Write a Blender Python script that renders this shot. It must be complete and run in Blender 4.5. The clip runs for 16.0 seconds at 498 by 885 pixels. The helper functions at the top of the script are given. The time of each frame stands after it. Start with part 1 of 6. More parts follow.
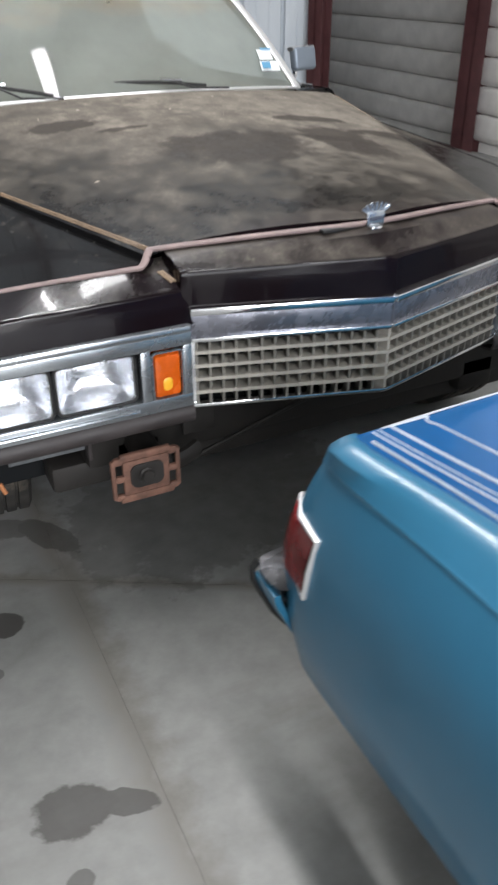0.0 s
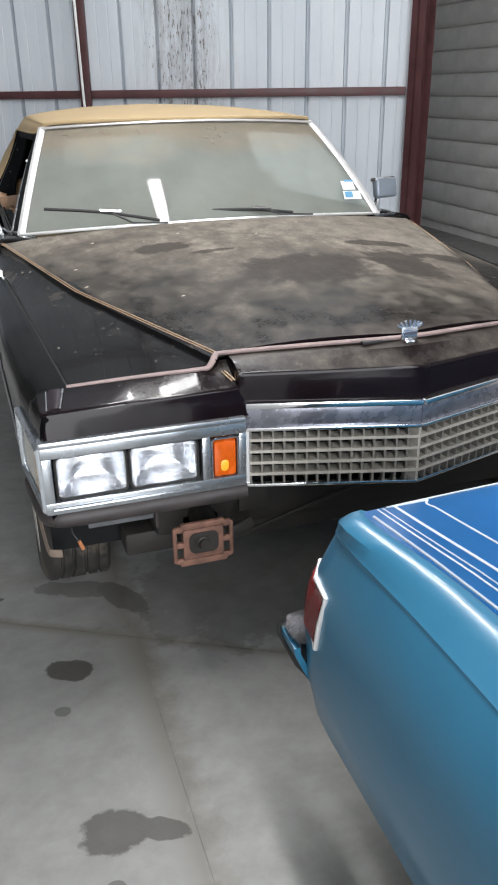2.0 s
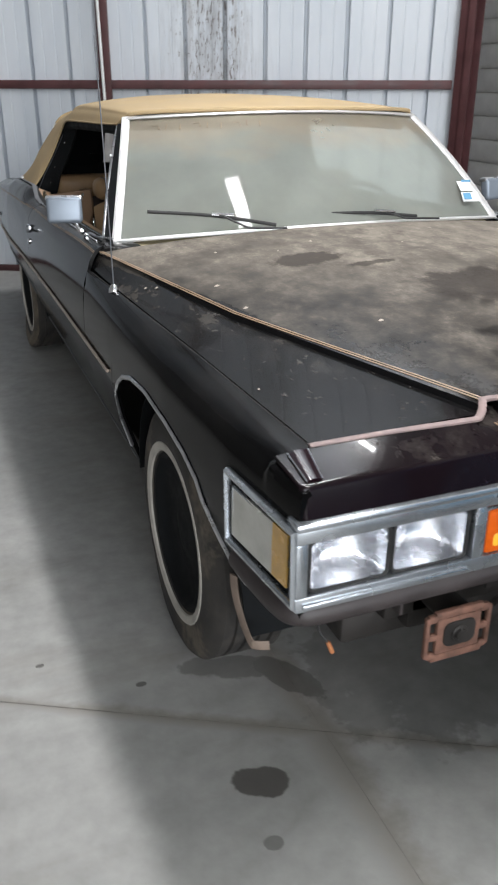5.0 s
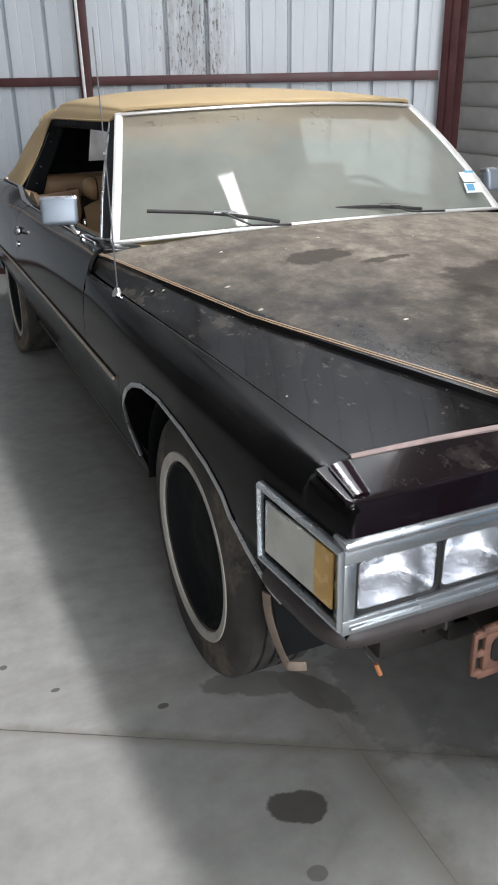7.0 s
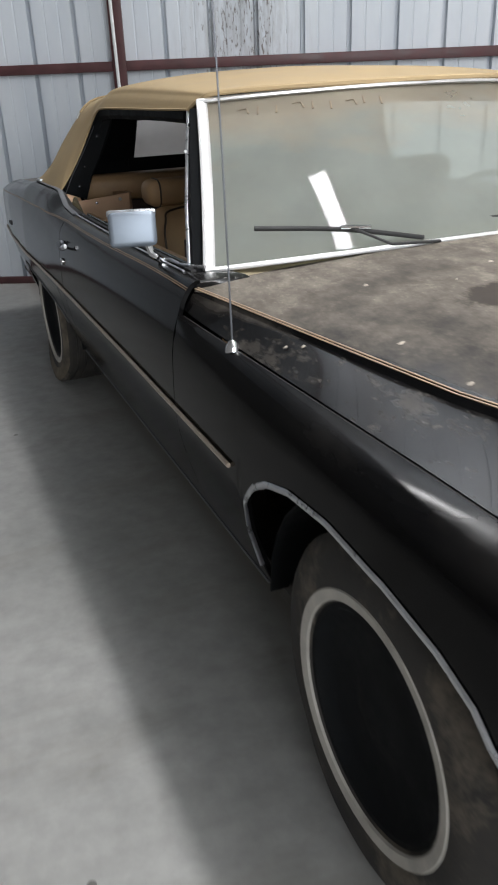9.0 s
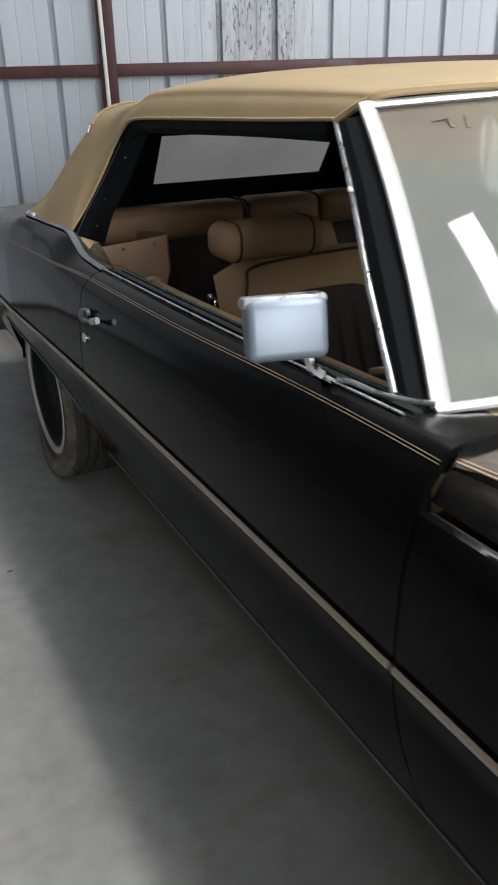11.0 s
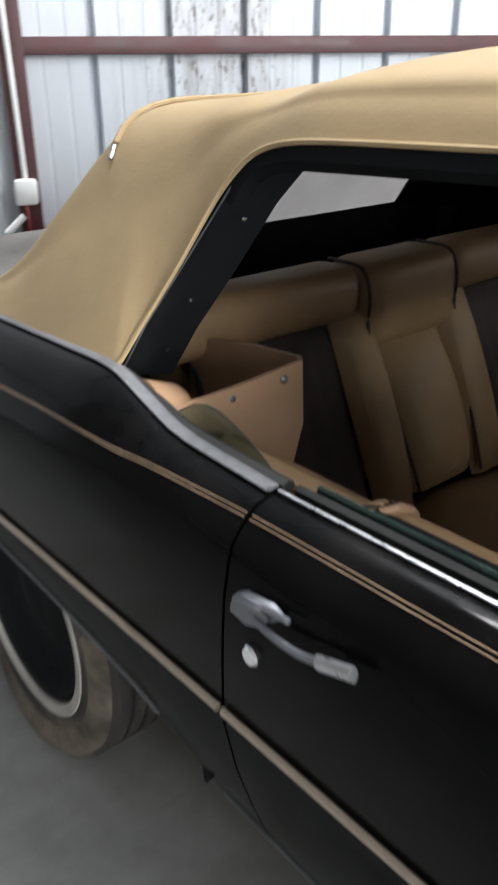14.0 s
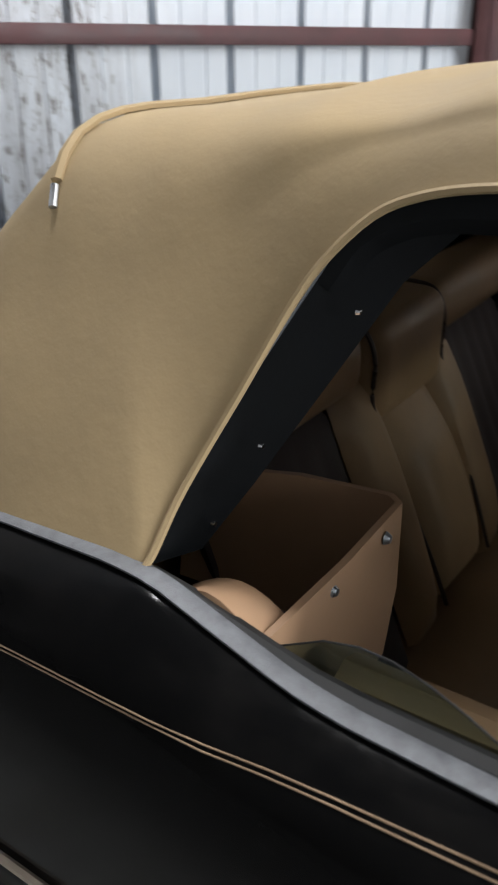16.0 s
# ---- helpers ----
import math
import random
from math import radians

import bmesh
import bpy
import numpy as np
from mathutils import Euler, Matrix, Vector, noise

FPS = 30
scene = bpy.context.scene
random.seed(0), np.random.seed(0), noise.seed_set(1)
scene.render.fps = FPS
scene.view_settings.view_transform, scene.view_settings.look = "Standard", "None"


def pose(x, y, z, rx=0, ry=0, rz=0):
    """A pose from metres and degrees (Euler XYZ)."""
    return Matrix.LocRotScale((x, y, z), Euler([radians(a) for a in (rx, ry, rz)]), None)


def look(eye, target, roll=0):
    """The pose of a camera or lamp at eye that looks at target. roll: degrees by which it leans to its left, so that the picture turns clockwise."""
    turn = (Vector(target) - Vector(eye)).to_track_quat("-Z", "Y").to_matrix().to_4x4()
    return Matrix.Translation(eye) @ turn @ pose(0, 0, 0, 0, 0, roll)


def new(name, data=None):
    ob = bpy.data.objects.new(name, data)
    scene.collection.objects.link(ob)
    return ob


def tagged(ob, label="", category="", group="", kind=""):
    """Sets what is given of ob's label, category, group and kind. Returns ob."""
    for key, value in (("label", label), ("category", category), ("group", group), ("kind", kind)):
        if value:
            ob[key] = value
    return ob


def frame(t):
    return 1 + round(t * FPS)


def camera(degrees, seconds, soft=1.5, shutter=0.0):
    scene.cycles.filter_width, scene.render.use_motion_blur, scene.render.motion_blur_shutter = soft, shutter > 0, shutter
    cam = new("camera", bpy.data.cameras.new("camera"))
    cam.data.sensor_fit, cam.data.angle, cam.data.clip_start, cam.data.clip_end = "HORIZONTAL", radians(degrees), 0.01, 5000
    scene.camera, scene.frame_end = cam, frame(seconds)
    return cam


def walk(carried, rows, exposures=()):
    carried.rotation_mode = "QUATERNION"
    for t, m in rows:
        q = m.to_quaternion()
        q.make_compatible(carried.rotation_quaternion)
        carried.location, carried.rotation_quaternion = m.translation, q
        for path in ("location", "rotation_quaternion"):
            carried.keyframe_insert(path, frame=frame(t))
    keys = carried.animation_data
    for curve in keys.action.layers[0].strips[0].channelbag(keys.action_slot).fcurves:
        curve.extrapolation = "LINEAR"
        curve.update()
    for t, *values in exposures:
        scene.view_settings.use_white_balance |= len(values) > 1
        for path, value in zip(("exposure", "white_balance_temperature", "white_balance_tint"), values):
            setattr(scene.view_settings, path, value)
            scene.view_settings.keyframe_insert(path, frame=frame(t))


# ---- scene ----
cam = camera(34.8, 16.0, soft=1.9, shutter=0.5)
PATH = [
    (0, (-0.967, -1.97, 1.39), (-0.21, -0.431, 0.362), -0.1),
    (0.5, (-0.834, -2.166, 1.466), (-0.213, -0.525, 0.507), -0.9),
    (1, (-0.853, -2.241, 1.476), (-0.295, -0.52, 0.623), -1.1),
    (1.5, (-0.914, -2.266, 1.486), (-0.354, -0.522, 0.683), -1.2),
    (2, (-0.954, -2.256, 1.484), (-0.386, -0.518, 0.674), -0.7),
    (2.5, (-1.014, -2.254, 1.481), (-0.452, -0.525, 0.648), 0.3),
    (3, (-1.09, -2.234, 1.477), (-0.518, -0.498, 0.667), 0.1),
    (3.5, (-1.143, -2.083, 1.449), (-0.593, -0.379, 0.559), -0.7),
    (4, (-1.143, -1.914, 1.447), (-0.602, -0.226, 0.52), 0.1),
    (4.5, (-1.242, -1.777, 1.451), (-0.643, -0.08, 0.577), 1.3),
    (5, (-1.408, -1.64, 1.453), (-0.736, 0.057, 0.636), 0.1),
    (5.2, (-1.443, -1.603, 1.449), (-0.741, 0.085, 0.638), -0.4),
    (7.3, (-1.462, -1.474, 1.443), (-0.751, 0.202, 0.615), -1.1),
    (7.5, (-1.425, -1.404, 1.437), (-0.737, 0.281, 0.61), -1.6),
    (8, (-1.377, -1.227, 1.43), (-0.773, 0.485, 0.59), -1.6),
    (8.5, (-1.442, -0.982, 1.417), (-0.831, 0.726, 0.575), -1.7),
    (8.7, (-1.473, -0.892, 1.42), (-0.83, 0.801, 0.572), -2.1),
    (10.8, (-1.519, 0.26, 1.392), (-0.71, 1.886, 0.554), -1.3),
    (11, (-1.51, 0.364, 1.378), (-0.684, 1.991, 0.557), -1.4),
    (11.5, (-1.486, 0.64, 1.359), (-0.749, 2.292, 0.505), -2.3),
    (12, (-1.498, 0.929, 1.343), (-0.771, 2.573, 0.465), -2.0),
    (12.5, (-1.492, 1.151, 1.345), (-0.696, 2.757, 0.457), -2.0),
    (13, (-1.435, 1.384, 1.342), (-0.61, 2.975, 0.455), -2.4),
    (13.5, (-1.426, 1.617, 1.348), (-0.548, 3.187, 0.473), -1.9),
    (14, (-1.424, 1.853, 1.383), (-0.269, 3.245, 0.531), -0.6),
    (14.5, (-1.345, 2.052, 1.395), (-0.077, 3.376, 0.595), -0.9),
    (15, (-1.249, 2.203, 1.395), (0.035, 3.539, 0.642), -2.0),
    (15.5, (-1.235, 2.306, 1.376), (0.081, 3.597, 0.601), -1.4),
    (16, (-1.282, 2.455, 1.381), (0.213, 3.464, 0.517), -0.4),
]
walk(cam, [(t, look(eye, target, roll)) for t, eye, target, roll in PATH], [(0.0, -0.2), (1.0, -0.1), (2.0, -0.05), (5.0, 0.0), (7.5, -0.05), (8.7, -0.18), (11.0, -0.05), (11.5, 0.2), (12.0, 0.68), (12.5, 0.75), (13.5, 0.93), (14.5, 0.70), (15.0, 0.44), (16.0, 0.40)])

# world, daylight and lamps
world = bpy.data.worlds.new("world")
scene.world = world
world.use_nodes = True
wn = world.node_tree
sky = wn.nodes.new("ShaderNodeTexSky")
sky.sky_type = 'NISHITA'
sky.sun_disc = False
sky.sun_elevation, sky.sun_rotation = radians(50), radians(180)
wn.links.new(sky.outputs[0], wn.nodes["Background"].inputs[0])
wn.nodes["Background"].inputs[1].default_value = 0.12

sun = new("sun", bpy.data.lights.new("sun", 'SUN'))
sun.data.energy, sun.data.angle, sun.data.color = 1.0, radians(12), (1.0, 0.96, 0.9)
sun.matrix_world = look((0, -30, 36), (0, 0, 0))


def area(name, eye, target, sx, sy, watts, color=(1, 1, 1)):
    lamp = bpy.data.lights.new(name, 'AREA')
    lamp.shape, lamp.size, lamp.size_y, lamp.energy, lamp.color = 'RECTANGLE', sx, sy, watts, color
    ob = new(name, lamp)
    ob.matrix_world = look(eye, target)
    return ob


# added fill light, set in an unseen bay opening behind the camera
area("bay_fill", (-0.9, -8.8, 2.4), (-0.8, 0, 1.6), 5.2, 4.6, 840, (0.95, 0.97, 1.0))
# fluorescent rows under the roof; the third is an added fill for the white wall
LAMPS = ((-0.2, -4.7, 3.2, 0, 95), (-0.2, 0.03, 3.2, 0, 95), (1.0, 4.0, 5.9, 61.6, 190))
for lx, ly, lz, turn, watts in LAMPS:
    tube = area("tube_light", (0, 0, 0), (0, 0, -1), 0.16, 2.35, watts, (0.99, 0.99, 1.0))
    tube.matrix_world = Matrix.Translation((lx, ly, lz - 0.09)) @ Matrix.Rotation(radians(turn), 4, 'Z')

# materials
def shader(name):
    m = bpy.data.materials.new(name)
    m.use_nodes = True
    t = m.node_tree
    return m, t, t.nodes["Principled BSDF"]


def noise_node(t, scale, detail=4.0, rough=0.6, stretch=(1, 1, 1), space="Object"):
    co = t.nodes.new("ShaderNodeTexCoord")
    mp = t.nodes.new("ShaderNodeMapping")
    mp.inputs["Scale"].default_value = stretch
    n = t.nodes.new("ShaderNodeTexNoise")
    n.inputs["Scale"].default_value, n.inputs["Detail"].default_value, n.inputs["Roughness"].default_value = scale, detail, rough
    t.links.new(co.outputs[space], mp.inputs["Vector"])
    t.links.new(mp.outputs[0], n.inputs["Vector"])
    return n


def ramp(t, source, stops):
    r = t.nodes.new("ShaderNodeValToRGB")
    e = r.color_ramp.elements
    while len(e) < len(stops):
        e.new(0.5)
    for k, (p, c) in zip(e, stops):
        k.position = p
        k.color = (*c, 1) if isinstance(c, tuple) else (c, c, c, 1)
    t.links.new(source, r.inputs[0])
    return r


def mix(t, fac, a, b):
    m = t.nodes.new("ShaderNodeMix")
    m.data_type = 'RGBA'
    for k, v in ((0, fac), (6, a), (7, b)):
        if isinstance(v, bpy.types.NodeSocket):
            t.links.new(v, m.inputs[k])
        else:
            m.inputs[k].default_value = (*v, 1) if isinstance(v, tuple) else v
    return m.outputs[2]


def bump(t, p, height, strength, distance=0.01):
    b = t.nodes.new("ShaderNodeBump")
    b.inputs["Strength"].default_value, b.inputs["Distance"].default_value = strength, distance
    t.links.new(height, b.inputs["Height"])
    t.links.new(b.outputs[0], p.inputs["Normal"])


def simple(name, color, rough=0.5, metal=0.0, vary=0.25, scale=12.0, bumps=0.05, coat=0.0, dark=None, rvary=0.12, spec=0.5):
    m, t, p = shader(name)
    n = noise_node(t, scale)
    n2 = noise_node(t, scale * 9, 3)
    lo = dark or tuple(c * (1 - vary) for c in color)
    hi = tuple(min(1, c * (1 + vary * 0.6)) for c in color)
    r = ramp(t, n.outputs[0], [(0.3, lo), (0.7, hi)])
    t.links.new(r.outputs[0], p.inputs["Base Color"])
    rr = ramp(t, n.outputs[0], [(0.3, max(0.02, rough - rvary)), (0.7, min(1, rough + rvary))])
    t.links.new(rr.outputs[0], p.inputs["Roughness"])
    p.inputs["Metallic"].default_value = metal
    p.inputs["Specular IOR Level"].default_value = spec
    p.inputs["Coat Weight"].default_value = coat
    if bumps:
        bump(t, p, n2.outputs[0], bumps, 0.004)
    return m


# oil and water stains on the floor: place, half sizes, turn, depth
OIL = [(-0.890, -0.400, 0.072, 0.046, -20, 0.82), (-0.926, -0.560, 0.026, 0.020, 0, 0.55), (-0.855, -0.972, 0.085, 0.062, -18, 0.72), (-0.755, -1.00, 0.075, 0.030, -20, 0.70), (-0.879, -1.113, 0.026, 0.022, 0, 0.6), (-1.121, -0.974, 0.014, 0.012, 0, 0.5),
       (-0.68, -0.10, 0.05, 0.12, 30, 0.60), (-0.80, -0.01, 0.16, 0.05, -20, 0.5), (-1.30, 0.19, 0.012, 0.008, 0, 0.8), (-1.413, 0.337, 0.010, 0.010, 0, 0.8), (-1.06, 0.017, 0.015, 0.010, 0, 0.8), (-1.229, 2.60, 0.010, 0.008, 0, 0.8), (-0.2, -0.1, 0.5, 0.35, 20, 0.35)]


def concrete():
    m, t, p = shader("polished_concrete")
    n = noise_node(t, 0.9, 6, 0.65, space="Object")
    n2 = noise_node(t, 14, 5)
    n3 = noise_node(t, 120, 2)
    a = ramp(t, n.outputs[0], [(0.3, (0.230, 0.229, 0.219)), (0.72, (0.345, 0.344, 0.331))])
    b = ramp(t, n2.outputs[0], [(0.32, 0.66), (0.66, 1.10)])
    mm = t.nodes.new("ShaderNodeMix")
    mm.data_type, mm.blend_type = 'RGBA', 'MULTIPLY'
    mm.inputs[0].default_value = 0.5
    t.links.new(a.outputs[0], mm.inputs[6])
    t.links.new(b.outputs[0], mm.inputs[7])
    co = t.nodes.new("ShaderNodeTexCoord")
    sep = t.nodes.new("ShaderNodeSeparateXYZ")
    t.links.new(co.outputs["Object"], sep.inputs[0])
    edge = noise_node(t, 11, 4, 0.6)

    def op(kind, a, b):
        q = t.nodes.new("ShaderNodeMath")
        q.operation = kind
        for k, v in enumerate((a, b)):
            if isinstance(v, bpy.types.NodeSocket):
                t.links.new(v, q.inputs[k])
            else:
                q.inputs[k].default_value = v
        return q.outputs[0]

    oil = None
    for cx, cy, rx, ry, turn, depth in OIL:
        ca, sa = math.cos(radians(turn)), math.sin(radians(turn))
        dx, dy = op('ADD', sep.outputs["X"], -cx), op('ADD', sep.outputs["Y"], -cy)
        u = op('MULTIPLY', op('ADD', op('MULTIPLY', dx, ca), op('MULTIPLY', dy, sa)), 1 / rx)
        w = op('MULTIPLY', op('ADD', op('MULTIPLY', dx, -sa), op('MULTIPLY', dy, ca)), 1 / ry)
        d = op('ADD', op('MULTIPLY', u, u), op('MULTIPLY', w, w))
        d = op('ADD', d, op('MULTIPLY', op('ADD', edge.outputs[0], -0.5), 2.2))
        q = ramp(t, d, [(0.80, depth), (1.0, 0.0)])
        oil = q.outputs[0] if oil is None else op('MAXIMUM', oil, q.outputs[0])
    # brown damp smear along the old saw cut, and faint drag marks
    off = op('ABSOLUTE', op('ADD', op('ADD', sep.outputs["X"], 0.682), op('MULTIPLY', op('ADD', n2.outputs[0], -0.5), 0.10)), 0)
    smear = ramp(t, off, [(0.004, 0.55), (0.07, 0.0)])
    drag = ramp(t, noise_node(t, 1.6, 5, 0.7, (0.5, 2.2, 1)).outputs[0], [(0.52, 0.0), (0.72, 0.40)])
    cut = op('ADD', op('MULTIPLY', op('ADD', sep.outputs["X"], 0.685), math.tan(radians(28.6))), op('ADD', sep.outputs["Y"], 0.312))
    cut = op('ABSOLUTE', op('ADD', cut, op('MULTIPLY', op('ADD', n2.outputs[0], -0.5), 0.05)), 0)
    grime = ramp(t, op('ADD', cut, op('MULTIPLY', op('ADD', n.outputs[0], -0.5), 0.03)), [(0.004, 0.55), (0.035, 0.0)])
    smear = ramp(t, op('MAXIMUM', smear.outputs[0], grime.outputs[0]), [(0.0, 0.0), (1.0, 1.0)])
    ground = mix(t, op('MAXIMUM', smear.outputs[0], drag.outputs[0]), mm.outputs[2], (0.145, 0.125, 0.10))
    t.links.new(mix(t, oil, ground, (0.045, 0.040, 0.036)), p.inputs["Base Color"])
    r = ramp(t, n.outputs[0], [(0.3, 0.42), (0.7, 0.62)])
    t.links.new(r.outputs[0], p.inputs["Roughness"])
    bump(t, p, n3.outputs[0], 0.06, 0.003)
    return m




def dusty_paint():
    """Black enamel under a grey-brown film of dust: heavy patches, water marks, droppings."""
    m, t, p = shader("dusty_black_paint")
    big = noise_node(t, 2.1, 5, 0.62)
    mid = noise_node(t, 12.0, 7, 0.70, (1, 0.7, 1))
    fine = noise_node(t, 60, 4, 0.7)
    co = t.nodes.new("ShaderNodeTexCoord")
    sep = t.nodes.new("ShaderNodeSeparateXYZ")
    t.links.new(co.outputs["Object"], sep.inputs[0])

    def add(a, b, op='ADD'):
        q = t.nodes.new("ShaderNodeMath")
        q.operation = op
        for k, v in enumerate((a, b)):
            if isinstance(v, bpy.types.NodeSocket):
                t.links.new(v, q.inputs[k])
            else:
                q.inputs[k].default_value = v
        return q.outputs[0]

    along = add(sep.outputs["Y"], 0.62, 'MULTIPLY')           # more dust towards the windshield
    across = add(sep.outputs["X"], 0.42, 'MULTIPLY')          # and towards the driver's side
    amount = add(add(add(add(big.outputs[0], 1.25, 'MULTIPLY'), add(mid.outputs[0], 0.95, 'MULTIPLY')), 0.38), add(along, across))
    wing = add(add(sep.outputs["X"], 0, 'ABSOLUTE'), add(add(sep.outputs["Y"], 0.285, 'MULTIPLY'), 0.60))
    wing.node.operation = 'SUBTRACT'                          # beyond the crease the panel is far cleaner
    clean = ramp(t, add(wing, 0.5), [(0.49, 0.0), (0.53, 1.0)])
    nose_part = ramp(t, add(sep.outputs["Y"], 0.9), [(0.405, 1.0), (0.445, 0.0)])
    clean_fac = add(clean.outputs[0], add(1.0, nose_part.outputs[0], 'SUBTRACT'), 'MULTIPLY')
    amount = add(add(amount, add(clean_fac, -0.72, 'MULTIPLY')), add(nose_part.outputs[0], 0.10, 'MULTIPLY'))
    amount2 = add(amount, 0.5, 'MULTIPLY')
    film = ramp(t, amount2, [(0.50, 0.008), (0.62, 0.12), (0.76, 0.38), (1.0, 0.78)])
    fleck = ramp(t, fine.outputs[0], [(0.55, 0.85), (0.72, 1.25)])
    fac = add(film.outputs[0], fleck.outputs[0], 'MULTIPLY')
    geo = t.nodes.new("ShaderNodeNewGeometry")
    up = t.nodes.new("ShaderNodeSeparateXYZ")
    t.links.new(geo.outputs["Normal"], up.inputs[0])
    lying = ramp(t, up.outputs["Z"], [(0.55, 0.03), (0.85, 1.0)])
    grit = ramp(t, noise_node(t, 34, 5, 0.75, (1, 0.6, 1)).outputs[0], [(0.60, 0.0), (0.70, 0.16)])
    near = ramp(t, add(add(wing, 0.5), add(add(big.outputs[0], -0.5), 0.10, 'MULTIPLY')), [(0.515, 0.0), (0.535, 1.0), (0.58, 0.7), (0.66, 0.0)])
    clod = ramp(t, noise_node(t, 9.0, 7, 0.74, (1, 0.55, 1)).outputs[0], [(0.50, 0.0), (0.64, 0.22)])
    crust = add(add(near.outputs[0], clod.outputs[0], 'MULTIPLY'), ramp(t, add(sep.outputs["Y"], 0.5), [(0.20, 0.15), (0.95, 1.0)]).outputs[0], 'MULTIPLY')
    fac = add(add(add(fac, grit.outputs[0]), crust), lying.outputs[0], 'MULTIPLY')
    fac.node.use_clamp = True
    dust = ramp(t, mid.outputs[0], [(0.3, (0.15, 0.132, 0.112)), (0.7, (0.31, 0.275, 0.232))])
    enamel = mix(t, nose_part.outputs[0], (0.0034, 0.0034, 0.0038), (0.0062, 0.0036, 0.0050))
    col = mix(t, fac, enamel, dust.outputs[0])
    # water marks: dark ringed patches
    spots = None
    for cx, cy, rx, ry in ((-0.36, 0.55, 0.13, 0.075), (0.02, 0.10, 0.24, 0.20), (0.38, 0.12, 0.12, 0.22), (-0.2, 0.42, 0.08, 0.03), (0.42, 0.42, 0.16, 0.05), (0.62, 0.25, 0.15, 0.05)):
        dx = add(add(sep.outputs["X"], -cx), 1 / rx, 'MULTIPLY')
        dy = add(add(sep.outputs["Y"], -cy), 1 / ry, 'MULTIPLY')
        d = add(add(dx, dx, 'MULTIPLY'), add(dy, dy, 'MULTIPLY'))
        d = add(d, add(add(mid.outputs[0], -0.5), 2.6, 'MULTIPLY'))
        r = ramp(t, d, [(0.60, 1.0), (1.0, 0.0)])
        spots = r.outputs[0] if spots is None else add(spots, r.outputs[0], 'MAXIMUM')
    col = mix(t, add(spots, 0.75, 'MULTIPLY'), col, (0.032, 0.027, 0.024))
    t.links.new(col, p.inputs["Base Color"])
    rr = ramp(t, fac, [(0.0, 0.15), (0.06, 0.26), (0.30, 0.50), (0.55, 0.80)])
    t.links.new(rr.outputs[0], p.inputs["Roughness"])
    cw = ramp(t, fac, [(0.0, 0.14), (0.20, 0.0)])
    t.links.new(cw.outputs[0], p.inputs["Coat Weight"])
    sp = ramp(t, fac, [(0.03, 0.08), (0.25, 0.06)])
    t.links.new(sp.outputs[0], p.inputs["Specular IOR Level"])
    bump(t, p, fine.outputs[0], 0.08, 0.002)
    return m


def glassy(name, color=(1, 1, 1), rough=0.0, dust=0.0, dust_color=(0.30, 0.28, 0.24), milky=False, dust_scale=2.0, low_color=None):
    """A thin pane: see-through with a mirror coat, under a film of dust."""
    m, t, p = shader(name)
    out = t.nodes["Material Output"]
    tr = t.nodes.new("ShaderNodeBsdfTransparent")
    tr.inputs[0].default_value = (*color, 1)
    gl = t.nodes.new("ShaderNodeBsdfGlossy")
    gl.inputs["Roughness"].default_value = max(rough, 0.02)
    fr = t.nodes.new("ShaderNodeFresnel")
    fr.inputs[0].default_value = 1.52
    mx = t.nodes.new("ShaderNodeMixShader")
    t.links.new(fr.outputs[0], mx.inputs[0])
    t.links.new(tr.outputs[0], mx.inputs[1])
    t.links.new(gl.outputs[0], mx.inputs[2])
    last = mx.outputs[0]
    if dust:
        df = t.nodes.new("ShaderNodeBsdfTranslucent" if milky else "ShaderNodeBsdfDiffuse")
        df.inputs[0].default_value = (*dust_color, 1)
        n = noise_node(t, dust_scale, 5)
        if low_color:                                          # browner along the top, greyer below
            co = t.nodes.new("ShaderNodeTexCoord")
            sep = t.nodes.new("ShaderNodeSeparateXYZ")
            t.links.new(co.outputs["Object"], sep.inputs[0])
            n4 = noise_node(t, 3.5, 4, 0.6, (1, 1, 3))
            q = t.nodes.new("ShaderNodeMath")
            q.operation = 'MULTIPLY_ADD'
            t.links.new(n4.outputs[0], q.inputs[0])
            q.inputs[1].default_value = 0.30
            t.links.new(sep.outputs["Z"], q.inputs[2])
            mr = t.nodes.new("ShaderNodeMapRange")
            mr.inputs[1].default_value, mr.inputs[2].default_value = 1.36, 1.47
            t.links.new(q.outputs[0], mr.inputs[0])
            t.links.new(mix(t, mr.outputs[0], low_color, dust_color), df.inputs[0])
        r = ramp(t, n.outputs[0], [(0.3, dust * 0.8), (0.7, min(1, dust * 1.15))])
        m2 = t.nodes.new("ShaderNodeMixShader")
        t.links.new(r.outputs[0], m2.inputs[0])
        t.links.new(last, m2.inputs[1])
        t.links.new(df.outputs[0], m2.inputs[2])
        last = m2.outputs[0]
    t.links.new(last, out.inputs["Surface"])
    return m


CONCRETE = concrete()


